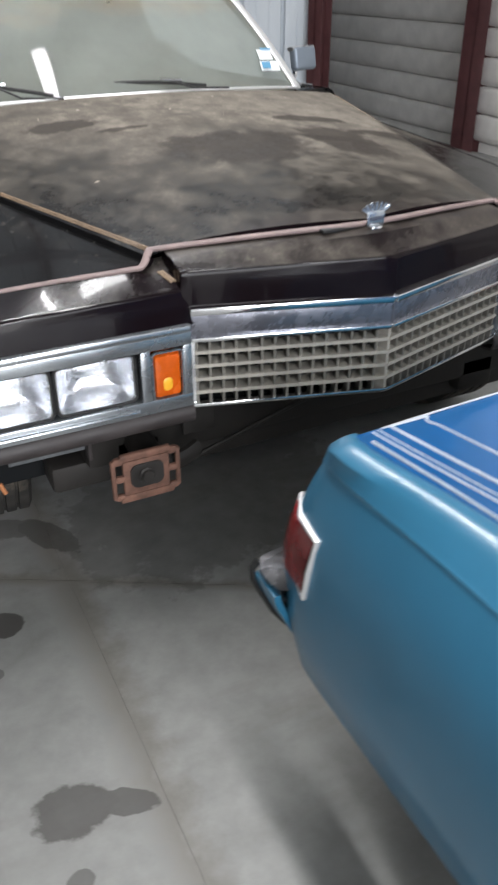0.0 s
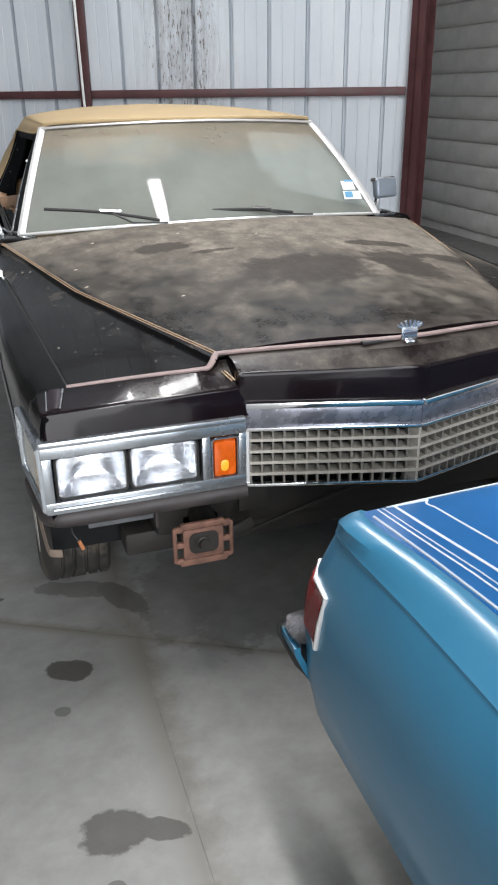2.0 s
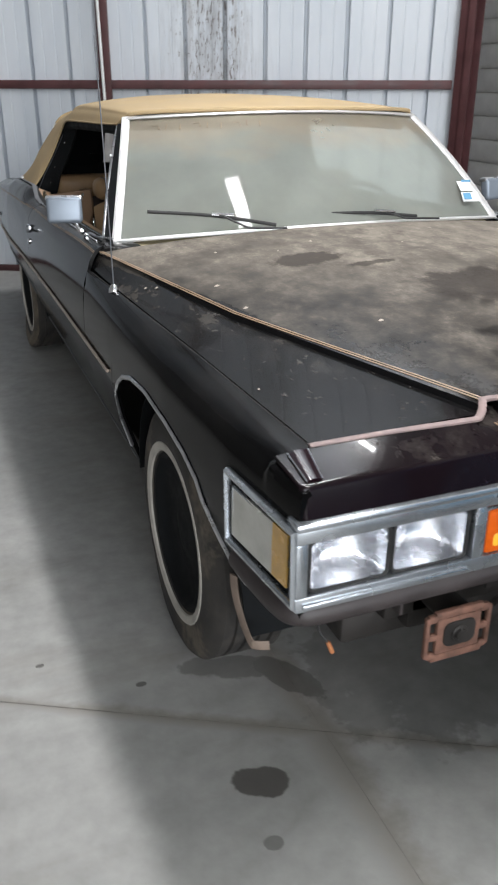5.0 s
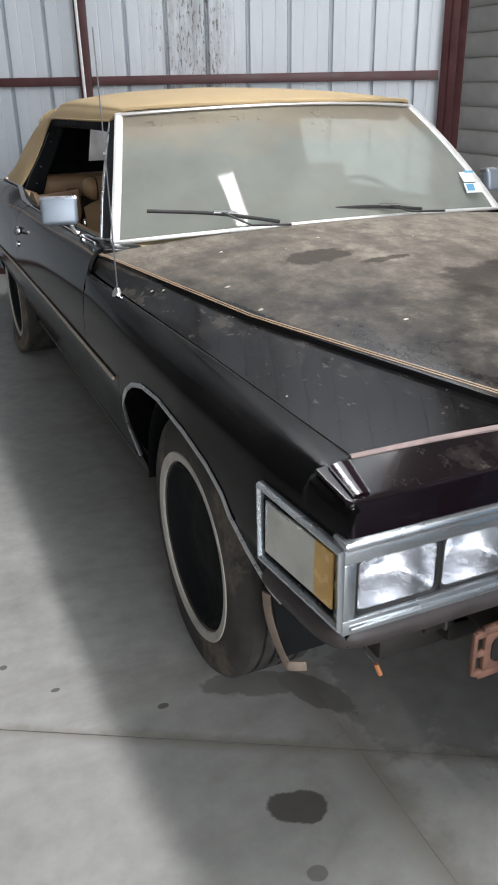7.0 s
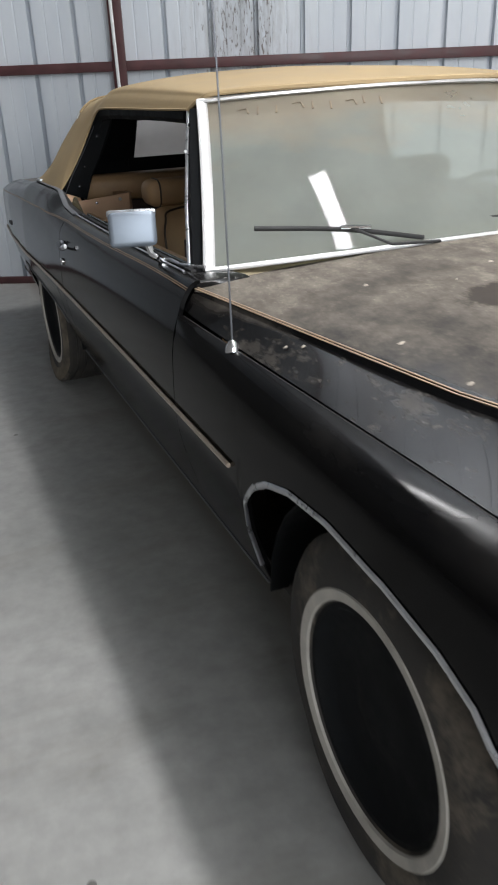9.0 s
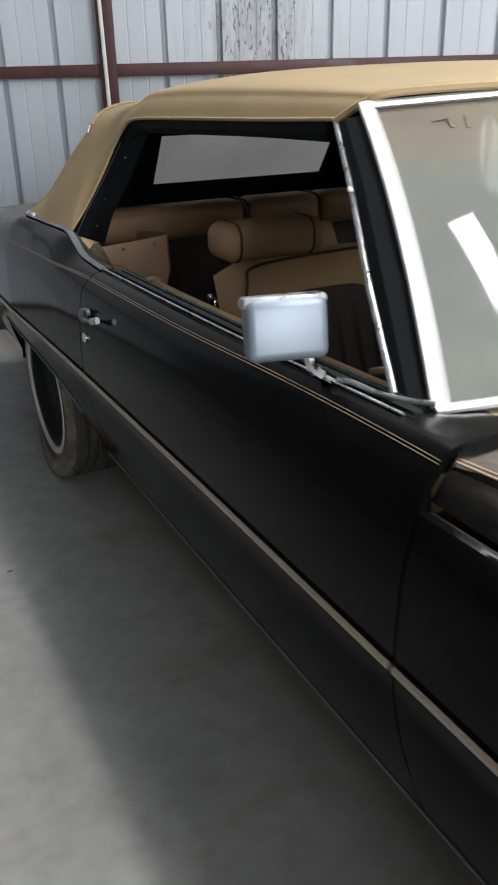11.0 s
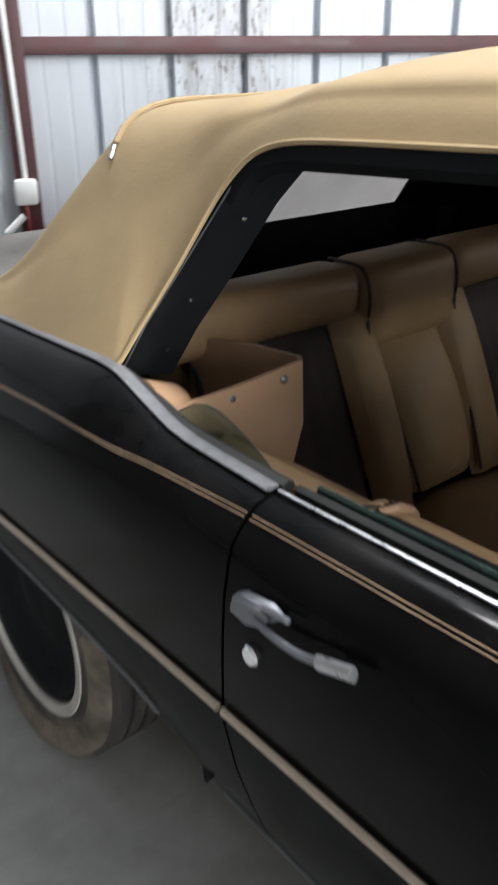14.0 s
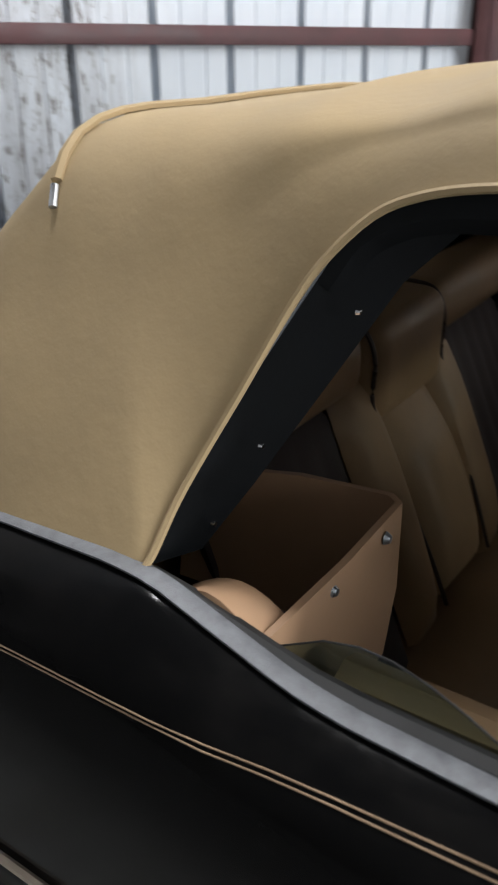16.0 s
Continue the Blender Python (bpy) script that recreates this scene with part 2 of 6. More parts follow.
def wall_paint():
    """White enamel on ribbed sheet with brown-grey rust streaks down one bay."""
    m, t, p = shader("white_painted_sheet")
    n = noise_node(t, 3.0, 4, 0.6, (1, 1, 0.25))
    base = ramp(t, n.outputs[0], [(0.3, (0.55, 0.60, 0.66)), (0.7, (0.66, 0.70, 0.745))])
    co = t.nodes.new("ShaderNodeTexCoord")
    sep = t.nodes.new("ShaderNodeSeparateXYZ")
    t.links.new(co.outputs["Object"], sep.inputs[0])
    streak = noise_node(t, 16, 6, 0.7, (1, 1, 0.14))
    speck = noise_node(t, 58, 4, 0.70, (1.0, 1, 0.24))

    def band(lo, a, b, hi):
        r = t.nodes.new("ShaderNodeMapRange")
        r.inputs[1].default_value, r.inputs[2].default_value = lo, a
        t.links.new(sep.outputs["X"], r.inputs[0])
        q = t.nodes.new("ShaderNodeMapRange")
        q.inputs[1].default_value, q.inputs[2].default_value, q.inputs[3].default_value, q.inputs[4].default_value = b, hi, 1, 0
        t.links.new(sep.outputs["X"], q.inputs[0])
        mm = t.nodes.new("ShaderNodeMath")
        mm.operation = 'MULTIPLY'
        t.links.new(r.outputs[0], mm.inputs[0])
        t.links.new(q.outputs[0], mm.inputs[1])
        return mm.outputs[0]

    def math2(op, a, b):
        q = t.nodes.new("ShaderNodeMath")
        q.operation = op
        for k, v in enumerate((a, b)):
            if isinstance(v, bpy.types.NodeSocket):
                t.links.new(v, q.inputs[k])
            else:
                q.inputs[k].default_value = v
        return q.outputs[0]

    zone = band(-0.75, -0.22, 0.08, 0.45)
    s1 = ramp(t, math2('ADD', streak.outputs[0], math2('MULTIPLY', zone, 0.22)), [(0.60, 0.0), (0.86, 0.50)])
    s2 = ramp(t, math2('ADD', speck.outputs[0], math2('MULTIPLY', zone, 0.20)), [(0.735, 0.0), (0.79, 0.9)])
    fac = math2('MULTIPLY', math2('MAXIMUM', s1.outputs[0], s2.outputs[0]), zone)
    col = mix(t, fac, base.outputs[0], (0.13, 0.11, 0.098))
    faint = ramp(t, streak.outputs[0], [(0.60, 0.0), (0.85, 0.25)])
    col = mix(t, faint.outputs[0], col, (0.50, 0.50, 0.50))
    t.links.new(col, p.inputs["Base Color"])
    p.inputs["Roughness"].default_value = 0.45
    return m


WHITE_STEEL = wall_paint()
ROOF_STEEL = simple("grey_roof_sheet", (0.42, 0.42, 0.41), 0.5, 0.0, 0.06, 3, 0.02)
RED_STEEL = simple("red_oxide_primer", (0.078, 0.027, 0.029), 0.5, 0, 0.3, 8, 0.05)
DARK_STEEL = simple("dark_brown_sheet", (0.21, 0.206, 0.20), 0.6, 0.0, 0.15, 4, 0.03)
GREY_STEEL = simple("grey_galvanised_sheet", (0.80, 0.78, 0.755), 0.5, 0.05, 0.15, 4, 0.03)


def black_paint():
    """Old black enamel: glossy on the sides, with scuffs and a thin film of dust on its upper faces."""
    m, t, p = shader("black_car_paint")
    big = noise_node(t, 2.4, 5, 0.65)
    mid = noise_node(t, 15, 6, 0.72, (1, 0.55, 1.4))
    fine = noise_node(t, 90, 3, 0.7)
    geo = t.nodes.new("ShaderNodeNewGeometry")
    up = t.nodes.new("ShaderNodeSeparateXYZ")
    t.links.new(geo.outputs["Normal"], up.inputs[0])

    def op(kind, a, b):
        q = t.nodes.new("ShaderNodeMath")
        q.operation, q.use_clamp = kind, True
        for k, v in enumerate((a, b)):
            if isinstance(v, bpy.types.NodeSocket):
                t.links.new(v, q.inputs[k])
            else:
                q.inputs[k].default_value = v
        return q.outputs[0]

    lying = ramp(t, up.outputs["Z"], [(0.15, 0.02), (0.55, 0.5), (0.95, 1.0)])
    patch = ramp(t, op('MULTIPLY', big.outputs[0], op('ADD', mid.outputs[0], 0.45)), [(0.44, 0.0), (0.66, 1.0)])
    fleck = ramp(t, fine.outputs[0], [(0.62, 0.0), (0.78, 0.5)])
    film = op('MULTIPLY', op('ADD', patch.outputs[0], op('MULTIPLY', fleck.outputs[0], 0.5)), lying.outputs[0])
    fac = op('MULTIPLY', film, 0.03)
    t.links.new(mix(t, fac, (0.0030, 0.0030, 0.0032), (0.21, 0.19, 0.17)), p.inputs["Base Color"])
    r = ramp(t, fac, [(0.0, 0.12), (0.03, 0.24), (0.12, 0.5)])
    t.links.new(r.outputs[0], p.inputs["Roughness"])
    p.inputs["Specular IOR Level"].default_value = 0.075
    return m


BLACK_PAINT = black_paint()
CHROME = simple("chrome", (0.80, 0.81, 0.83), 0.14, 1.0, 0.08, 14, 0.01, rvary=0.05)
TAN_CLOTH = simple("tan_canvas", (0.362, 0.266, 0.143), 0.85, 0, 0.12, 5, 0.15)
BLACK_LINING = simple("black_vinyl_lining", (0.007, 0.008, 0.009), 0.7, 0, 0.3, 20, 0.05, spec=0.12)
TYRE_RUBBER = simple("tyre_rubber", (0.034, 0.030, 0.026), 0.8, 0, 0.6, 14, 0.2, dark=(0.010, 0.010, 0.010))
tt = TYRE_RUBBER.node_tree
mud = ramp(tt, noise_node(tt, 5.5, 6, 0.7).outputs[0], [(0.51, 0.0), (0.63, 0.6)])
old = tt.nodes["Principled BSDF"].inputs["Base Color"].links[0].from_socket
tt.links.new(mix(tt, mud.outputs[0], old, (0.15, 0.125, 0.095)), tt.nodes["Principled BSDF"].inputs["Base Color"])
WHITEWALL = simple("whitewall_rubber", (0.42, 0.40, 0.36), 0.7, 0, 0.2, 20, 0.03)
BLUE_PAINT = simple("blue_car_paint", (0.030, 0.165, 0.285), 0.34, 0, 0.1, 3, 0.0, 0.25, rvary=0.05)
DEEP_BLUE = simple("deep_blue_paint", (0.010, 0.105, 0.30), 0.2, 0, 0.2, 3, 0.0, 0.5, rvary=0.05)
STRIPE_WHITE = simple("white_stripe_paint", (0.46, 0.50, 0.56), 0.4, 0, 0.1, 20, 0)

DUSTY = dusty_paint()
TRUNK_DUST = simple("grey_dusted_paint", (0.13, 0.125, 0.118), 0.6, 0, 0.5, 4, 0.05, spec=0.2)
MAROON_BLACK = simple("black_maroon_paint", (0.012, 0.005, 0.008), 0.13, 0, 0.3, 5, 0.0, 0.0, rvary=0.05, spec=0.35)
GOLD_LINE = simple("tan_pinstripe", (0.33, 0.225, 0.14), 0.5, 0, 0.25, 20, 0)
DIRTY_TRIM = simple("dirty_brown_trim", (0.19, 0.145, 0.115), 0.6, 0.1, 0.3, 30, 0.1)
TRIM_BEIGE = simple("beige_side_moulding", (0.40, 0.33, 0.26), 0.4, 0.2, 0.15, 20, 0.02)
PINK_SEAL = simple("faded_pink_filler_strip", (0.225, 0.165, 0.158), 0.7, 0, 0.3, 20, 0.05)
# darker copy of the grille metal: the uprights' shade is put into its colour
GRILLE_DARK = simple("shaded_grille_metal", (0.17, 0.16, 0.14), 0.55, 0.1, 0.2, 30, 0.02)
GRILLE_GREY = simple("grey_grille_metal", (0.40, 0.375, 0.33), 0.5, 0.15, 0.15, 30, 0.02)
DULL_CHROME = simple("dull_aluminium_trim", (0.50, 0.51, 0.53), 0.32, 0.9, 0.2, 30, 0.05)
RUST = simple("rusty_steel", (0.17, 0.085, 0.06), 0.8, 0.1, 0.5, 30, 0.3)
DARK_METAL = simple("dirty_dark_steel", (0.025, 0.022, 0.02), 0.65, 0.3, 0.4, 12, 0.1)
VALANCE = simple("dirty_plastic_valance", (0.036, 0.029, 0.029), 0.55, 0, 0.4, 12, 0.1)
TAN_LEATHER = simple("tan_leather", (0.31, 0.193, 0.098), 0.58, 0, 0.18, 7, 0.15)
TAN_VINYL = simple("light_tan_vinyl", (0.38, 0.235, 0.14), 0.5, 0, 0.12, 7, 0.08)
BROWN_CLOTH = simple("dark_brown_velour", (0.050, 0.037, 0.035), 0.9, 0, 0.3, 30, 0.2)
PIPING = simple("dark_brown_piping", (0.03, 0.016, 0.01), 0.5, 0, 0.2, 20, 0)
DASH_TAN = simple("tan_dashboard", (0.36, 0.30, 0.19), 0.6, 0, 0.15, 10, 0.1)
AMBER_GLOW = simple("amber_bulb", (0.85, 0.42, 0.03), 0.35, 0, 0.2, 30, 0.0)
AMBER = simple("amber_lens", (0.60, 0.10, 0.008), 0.22, 0, 0.25, 25, 0.05, 0.5)
AMBER_PALE = simple("pale_amber_lens", (0.55, 0.32, 0.07), 0.25, 0, 0.2, 25, 0.05, 0.5)
CLEAR_LENS = simple("cloudy_clear_lens", (0.50, 0.50, 0.46), 0.2, 0.3, 0.2, 10, 0.05, 0.5)
RED_LENS = simple("red_lens", (0.22, 0.012, 0.014), 0.25, 0, 0.3, 10, 0.05, 0.5)
LAMP_GLASS = glassy("headlamp_glass", (0.97, 0.98, 1.0), 0.05)
REFLECTOR = simple("lamp_reflector", (0.88, 0.89, 0.91), 0.22, 1.0, 0.05, 40, 0.25)
# windshield film: real dust, with the roof's reflected veil mixed into its colour
WINDSHIELD = glassy("dusty_windshield", (0.80, 0.86, 0.80), 0.03, 0.65, (0.272, 0.241, 0.190), low_color=(0.225, 0.24, 0.218))
GREEN_GLASS = glassy("green_tinted_glass", (0.36, 0.45, 0.39), 0.02, 0.18, (0.10, 0.13, 0.11))
VINYL_WINDOW = glassy("cloudy_vinyl_window", (0.80, 0.79, 0.77), 0.15, 0.65, (0.31, 0.30, 0.29), milky=True)
PAPER_WHITE = simple("white_paper", (0.7, 0.72, 0.72), 0.7, 0, 0.05, 10, 0)
PAPER_BLUE = simple("blue_print", (0.10, 0.28, 0.45), 0.6, 0, 0.1, 10, 0)
ORANGE_PLASTIC = simple("orange_plastic", (0.34, 0.13, 0.05), 0.5, 0, 0.2, 10, 0)
GREEN_EDGE = simple("green_glass_edge", (0.020, 0.040, 0.034), 0.2, 0, 0.3, 20, 0.0, 0.3)
MUDDY_RUBBER = simple("mud_caked_sidewall", (0.145, 0.12, 0.088), 0.85, 0, 0.75, 9, 0.3, dark=(0.022, 0.019, 0.016))
BLACK_RUBBER = simple("black_rubber", (0.012, 0.012, 0.012), 0.6, 0, 0.3, 20, 0.05)

BRIGHT_TRIM = simple("bright_stainless", (0.74, 0.74, 0.74), 0.40, 0.7, 0.04, 6, 0.0, rvary=0.03)
SCRATCHED_ALU = simple("scratched_aluminium", (0.135, 0.14, 0.15), 0.58, 0.25, 0.35, 60, 0.15)
OLD_ALU = simple("oxidised_aluminium", (0.11, 0.115, 0.12), 0.65, 0.1, 0.3, 30, 0.1)
MIRROR_CASE = simple("bluish_chrome", (0.215, 0.25, 0.295), 0.46, 0.5, 0.08, 14, 0.01, rvary=0.05)
BAND_METAL = simple("scuffed_grey_band", (0.21, 0.215, 0.25), 0.28, 0.7, 0.2, 30, 0.03)
SATIN = simple("satin_silver_trim", (0.46, 0.49, 0.52), 0.27, 0.85, 0.05, 6, 0.0, rvary=0.03)
HANDLE_METAL = simple("worn_chrome_handle", (0.19, 0.20, 0.22), 0.45, 0.8, 0.15, 30, 0.03)
# bumper chrome: the dark surroundings it mirrors are put into its colour
DARK_CHROME = simple("tarnished_chrome", (0.20, 0.20, 0.21), 0.25, 0.9, 0.3, 20, 0.05)
FINGER_MARK = simple("brown_dust_mark", (0.20, 0.155, 0.105), 0.9, 0, 0.3, 30, 0)
SPECK = simple("pale_dried_speck", (0.34, 0.30, 0.25), 0.9, 0, 0.2, 40, 0.1)

# mesh helpers
def mesh_ob(name, verts, faces, material, parent=None, label="", smooth=True):
    me = bpy.data.meshes.new(name)
    me.from_pydata([tuple(map(float, v)) for v in verts], [], faces)
    bm = bmesh.new()
    bm.from_mesh(me)
    bmesh.ops.remove_doubles(bm, verts=bm.verts, dist=1e-5)
    bmesh.ops.recalc_face_normals(bm, faces=bm.faces)
    bm.to_mesh(me)
    bm.free()
    for m in (material if isinstance(material, (list, tuple)) else [material]):
        me.materials.append(m)
    if smooth:
        for f in me.polygons:
            f.use_smooth = True
        me.set_sharp_from_angle(angle=radians(38))
    ob = new(name, me)
    if parent:
        ob.parent = parent
    if label:
        ob["label"] = label
    return ob


def part(name, bm, material, parent, label="", smooth=True):
    me = bpy.data.meshes.new(name)
    bmesh.ops.recalc_face_normals(bm, faces=bm.faces)
    bm.to_mesh(me)
    bm.free()
    for m in (material if isinstance(material, (list, tuple)) else [material]):
        me.materials.append(m)
    if smooth:
        for f in me.polygons:
            f.use_smooth = True
        me.set_sharp_from_angle(angle=radians(38))
    ob = new(name, me)
    if parent:
        ob.parent = parent
    if label:
        ob["label"] = label
    return ob


def empty(name, label, category, group="", kind=""):
    return tagged(new(name), label, category, group, kind)


def grid(rows, closed=False):
    nr, nc = len(rows), len(rows[0])
    verts = [p for r in rows for p in r]
    faces = []
    for i in range(nr - 1):
        for j in range(nc if closed else nc - 1):
            k = (j + 1) % nc
            faces.append((i * nc + j, i * nc + k, (i + 1) * nc + k, (i + 1) * nc + j))
    return verts, faces


def sheet(name, rows, material, parent=None, thick=0.0, label="", offset=-1, out=None):
    """A sheet of metal or cloth through rows of points, with thickness away from the side out."""
    ob = mesh_ob(name, *grid(rows), material, parent, label)
    if out and sum((f.normal * f.area for f in ob.data.polygons), Vector()).dot(Vector(out)) < 0:
        ob.data.flip_normals()
    if thick:
        s = ob.modifiers.new("thickness", 'SOLIDIFY')
        s.thickness, s.offset = thick, offset
    return ob


def box_bm(x0, x1, y0, y1, z0, z1, bevel=0.0, segs=2, bm=None, m=None):
    b = bmesh.new()
    bmesh.ops.create_cube(b, size=1)
    for v in b.verts:
        v.co = Vector(((x0 + x1) / 2 + v.co.x * (x1 - x0), (y0 + y1) / 2 + v.co.y * (y1 - y0), (z0 + z1) / 2 + v.co.z * (z1 - z0)))
    if bevel:
        bmesh.ops.bevel(b, geom=b.edges[:], offset=bevel, segments=segs, profile=0.5, affect='EDGES')
    if m:
        bmesh.ops.transform(b, matrix=m, verts=b.verts)
    if bm is None:
        return b
    tmp = bpy.data.meshes.new("tmp")
    b.to_mesh(tmp)
    b.free()
    bm.from_mesh(tmp)
    bpy.data.meshes.remove(tmp)
    return bm


def smooth_path(pts, n=4):
    """Points along a soft curve through pts."""
    pts = [np.array(p, float) for p in pts]
    out = []
    for i in range(len(pts) - 1):
        p0, p1, p2, p3 = pts[max(i - 1, 0)], pts[i], pts[i + 1], pts[min(i + 2, len(pts) - 1)]
        for k in range(n):
            u = k / n
            out.append(0.5 * (2 * p1 + (p2 - p0) * u + (2 * p0 - 5 * p1 + 4 * p2 - p3) * u * u + (3 * p1 - p0 - 3 * p2 + p3) * u ** 3))
    out.append(pts[-1])
    return out


def ease_path(pts, n=4):
    """Points along a soft curve through pts that never swings past them."""
    p = np.array(pts, float)
    d = p[1:] - p[:-1]
    m = np.zeros_like(p)
    m[0], m[-1] = d[0], d[-1]
    prod = d[:-1] * d[1:]
    both = d[:-1] + d[1:]
    m[1:-1] = np.where(prod > 1e-12, 2 * prod / np.where(np.abs(both) < 1e-9, 1, both), 0)
    out = []
    for i in range(len(p) - 1):
        for k in range(n):
            u = k / n
            out.append((2 * u ** 3 - 3 * u ** 2 + 1) * p[i] + (u ** 3 - 2 * u ** 2 + u) * m[i] + (3 * u ** 2 - 2 * u ** 3) * p[i + 1] + (u ** 3 - u ** 2) * m[i + 1])
    out.append(p[-1])
    return out


def sweep(name, pts, w, h, material, parent=None, label="", up=(0, 0, 1), sides=8, closed=False, square=False):
    """A strip or rod of width w and height h along pts."""
    pts = [Vector([float(c) for c in p]) for p in pts]
    rows = []
    n = len(pts)
    for i, p in enumerate(pts):
        a, b = (pts[i - 1] if i or closed else p), (pts[(i + 1) % n] if i < n - 1 or closed else p)
        d = (b - a).normalized()
        s = d.cross(Vector(up))
        s = s.normalized() if s.length > 1e-6 else Vector((1, 0, 0))
        u = s.cross(d).normalized()
        ring = []
        for k in range(sides):
            ang = 2 * math.pi * (k + 0.5) / sides
            c, sn = math.cos(ang), math.sin(ang)
            if square:
                q = max(abs(c), abs(sn))
                c, sn = c / q, sn / q
            ring.append(p + s * (c * w / 2) + u * (sn * h / 2))
        rows.append(ring)
    if closed:
        rows.append(rows[0])
    v, f = grid(rows, True)
    if not closed:
        f.append(tuple(range(sides)))
        f.append(tuple(range((n - 1) * sides, n * sides)))
    return mesh_ob(name, v, f, material, parent, label)


def lathe(name, profile, material, parent=None, label="", n=48, axis='X', centre=(0, 0, 0)):
    """Turns (radius, along) points round an axis."""
    rows = []
    for k in range(n + 1):
        a = 2 * math.pi * k / n
        c, s = math.cos(a), math.sin(a)
        if axis == 'X':
            rows.append([(centre[0] + h, centre[1] + r * c, centre[2] + r * s) for r, h in profile])
        elif axis == 'Y':
            rows.append([(centre[0] + r * c, centre[1] + h, centre[2] + r * s) for r, h in profile])
        else:
            rows.append([(centre[0] + r * c, centre[1] + r * s, centre[2] + h) for r, h in profile])
    return mesh_ob(name, *grid(rows), material, parent, label)


def interp(x, table):
    xs, ys = zip(*table)
    return float(np.interp(x, xs, ys))


def soft_interp(x, table):
    """The same with its corners rounded."""
    return sum(interp(x + d, table) for d in (-0.15, -0.1, -0.05, 0, 0.05, 0.1, 0.15)) / 7


# the shed: floor, walls, posts, roof
floor = tagged(part("floor", box_bm(-4, 5, -9, 12, -0.15, -0.02), CONCRETE, None), "worn grey concrete floor with oil stains and joints", "floor", kind="structure")
J0, JD = Vector((-0.685, -0.312, 0)), Vector((math.cos(radians(-28.6)), math.sin(radians(-28.6)), 0))


def joint_y(x):
    return J0.y + (x - J0.x) * JD.y / JD.x


def slab(pts):
    b = bmesh.new()
    lo = [b.verts.new((x, y, -0.02)) for x, y in pts]
    hi = [b.verts.new((x, y, 0.0)) for x, y in pts]
    n = len(pts)
    b.faces.new(hi)
    b.faces.new(lo[::-1])
    for k in range(n):
        b.faces.new((lo[k], lo[(k + 1) % n], hi[(k + 1) % n], hi[k]))
    part("slab", b, CONCRETE, floor, smooth=False)


G = 0.0016
XJ, GB = -0.682, 0.0003
slab([(-4, -9), (XJ - GB, -9), (XJ - GB, joint_y(XJ) - G), (-4, joint_y(-4) - G)])
slab([(XJ + GB, -9), (5, -9), (5, joint_y(5) - G), (XJ + GB, joint_y(XJ) - G)])
slab([(-4, joint_y(-4) + G), (XJ - GB, joint_y(XJ) + G), (XJ - GB, 12), (-4, 12)])
slab([(XJ + GB, joint_y(XJ) + G), (5, joint_y(5) + G), (5, 12), (XJ + GB, 12)])

WALL_A = radians(-28.4)
WALL = Matrix.Translation((0.875, 4.63, 0)) @ Matrix.Rotation(WALL_A, 4, 'Z')   # u along the wall, +y out of the room


def ribbed(u0, u1, z0, z1, pitch=0.3035):
    """Ribbed steel sheet seen from within: a deep narrow groove each foot and two fine lines between."""
    us = []
    for k in range(math.floor(u0 / pitch) - 1, math.ceil(u1 / pitch) + 2):
        c = k * pitch
        us += [(c - 0.017, 0), (c - 0.012, 0.06), (c + 0.012, 0.06), (c + 0.017, 0)]
        for f in (0.34, 0.66):
            q = c + f * pitch
            us += [(q - 0.006, 0), (q - 0.003, 0.0040), (q + 0.003, 0.0040), (q + 0.006, 0)]
    us = sorted((u, d) for u, d in us if u0 < u < u1)
    us = [(u0, 0)] + us + [(u1, 0)]
    return [[(u, d, z) for u, d in us] for z in (z0, z1)]


wall = sheet("wall_white", ribbed(-5.3, 1.75, 0.0, 6.4), WHITE_STEEL, None, 0.003, offset=-1, out=(0, -1, 0))
wall.matrix_world = WALL
for f in wall.data.polygons:
    f.use_smooth = False
tagged(wall, "white ribbed sheet-steel wall with rust streaks", "wall", kind="structure")
kick = part("base_angle", box_bm(-5.2, 1.75, -0.03, -0.003, 0.0, 0.05, 0.003), RED_STEEL, None)
kick.matrix_world = WALL
tagged(kick, "dark red steel base angle", "trim", kind="structure")

east = tagged(part("wall_east", box_bm(4.02, 4.2, -9, 10, 0, 6.6), GREY_STEEL, None), "grey steel roller shutter of curved horizontal slats", "wall", kind="structure")
me = bpy.data.meshes.new("siding")
prof = [(4.018, 0.0), (3.994, 0.0), (3.976, 0.014), (3.966, 0.05), (3.962, 0.11), (3.966, 0.165), (3.978, 0.200), (3.996, 0.212), (4.018, 0.212)]
vs = [(x, y, z) for y in (-9, 10) for x, z in prof]
NP = len(prof)
me.from_pydata(vs, [], [(k, k + 1, NP + k + 1, NP + k) for k in range(NP - 1)])
for f in me.polygons:
    f.use_smooth = True
me.materials.append(GREY_STEEL)
for k in range(29):
    o = new("shutter_slat", me)
    o.parent = east
    o.location = (0, 0, 0.094 + 0.219 * k)
# west wall is out of view, added dark to tone down the car's reflections
tagged(part("wall_west", box_bm(-3.9, -3.7, -9, 12, 0, 6.6), DARK_STEEL, None), "unseen dark side wall added for reflections", "wall", kind="structure")
tagged(part("wall_north", box_bm(-3.9, 4.2, 12, 12.2, 0, 6.6), GREY_STEEL, None), "grey steel end wall", "wall", kind="structure")
for nm, x0, x1, z0 in (("wall_south_left", -3.9, -3.5, 0), ("wall_south_right", 1.75, 4.2, 0), ("wall_south_top", -3.5, 1.75, 4.9)):
    tagged(part(nm, box_bm(x0, x1, -9.2, -9, z0, 6.6), GREY_STEEL, None), "grey steel wall beside an unseen bay opening", "wall", kind="structure")
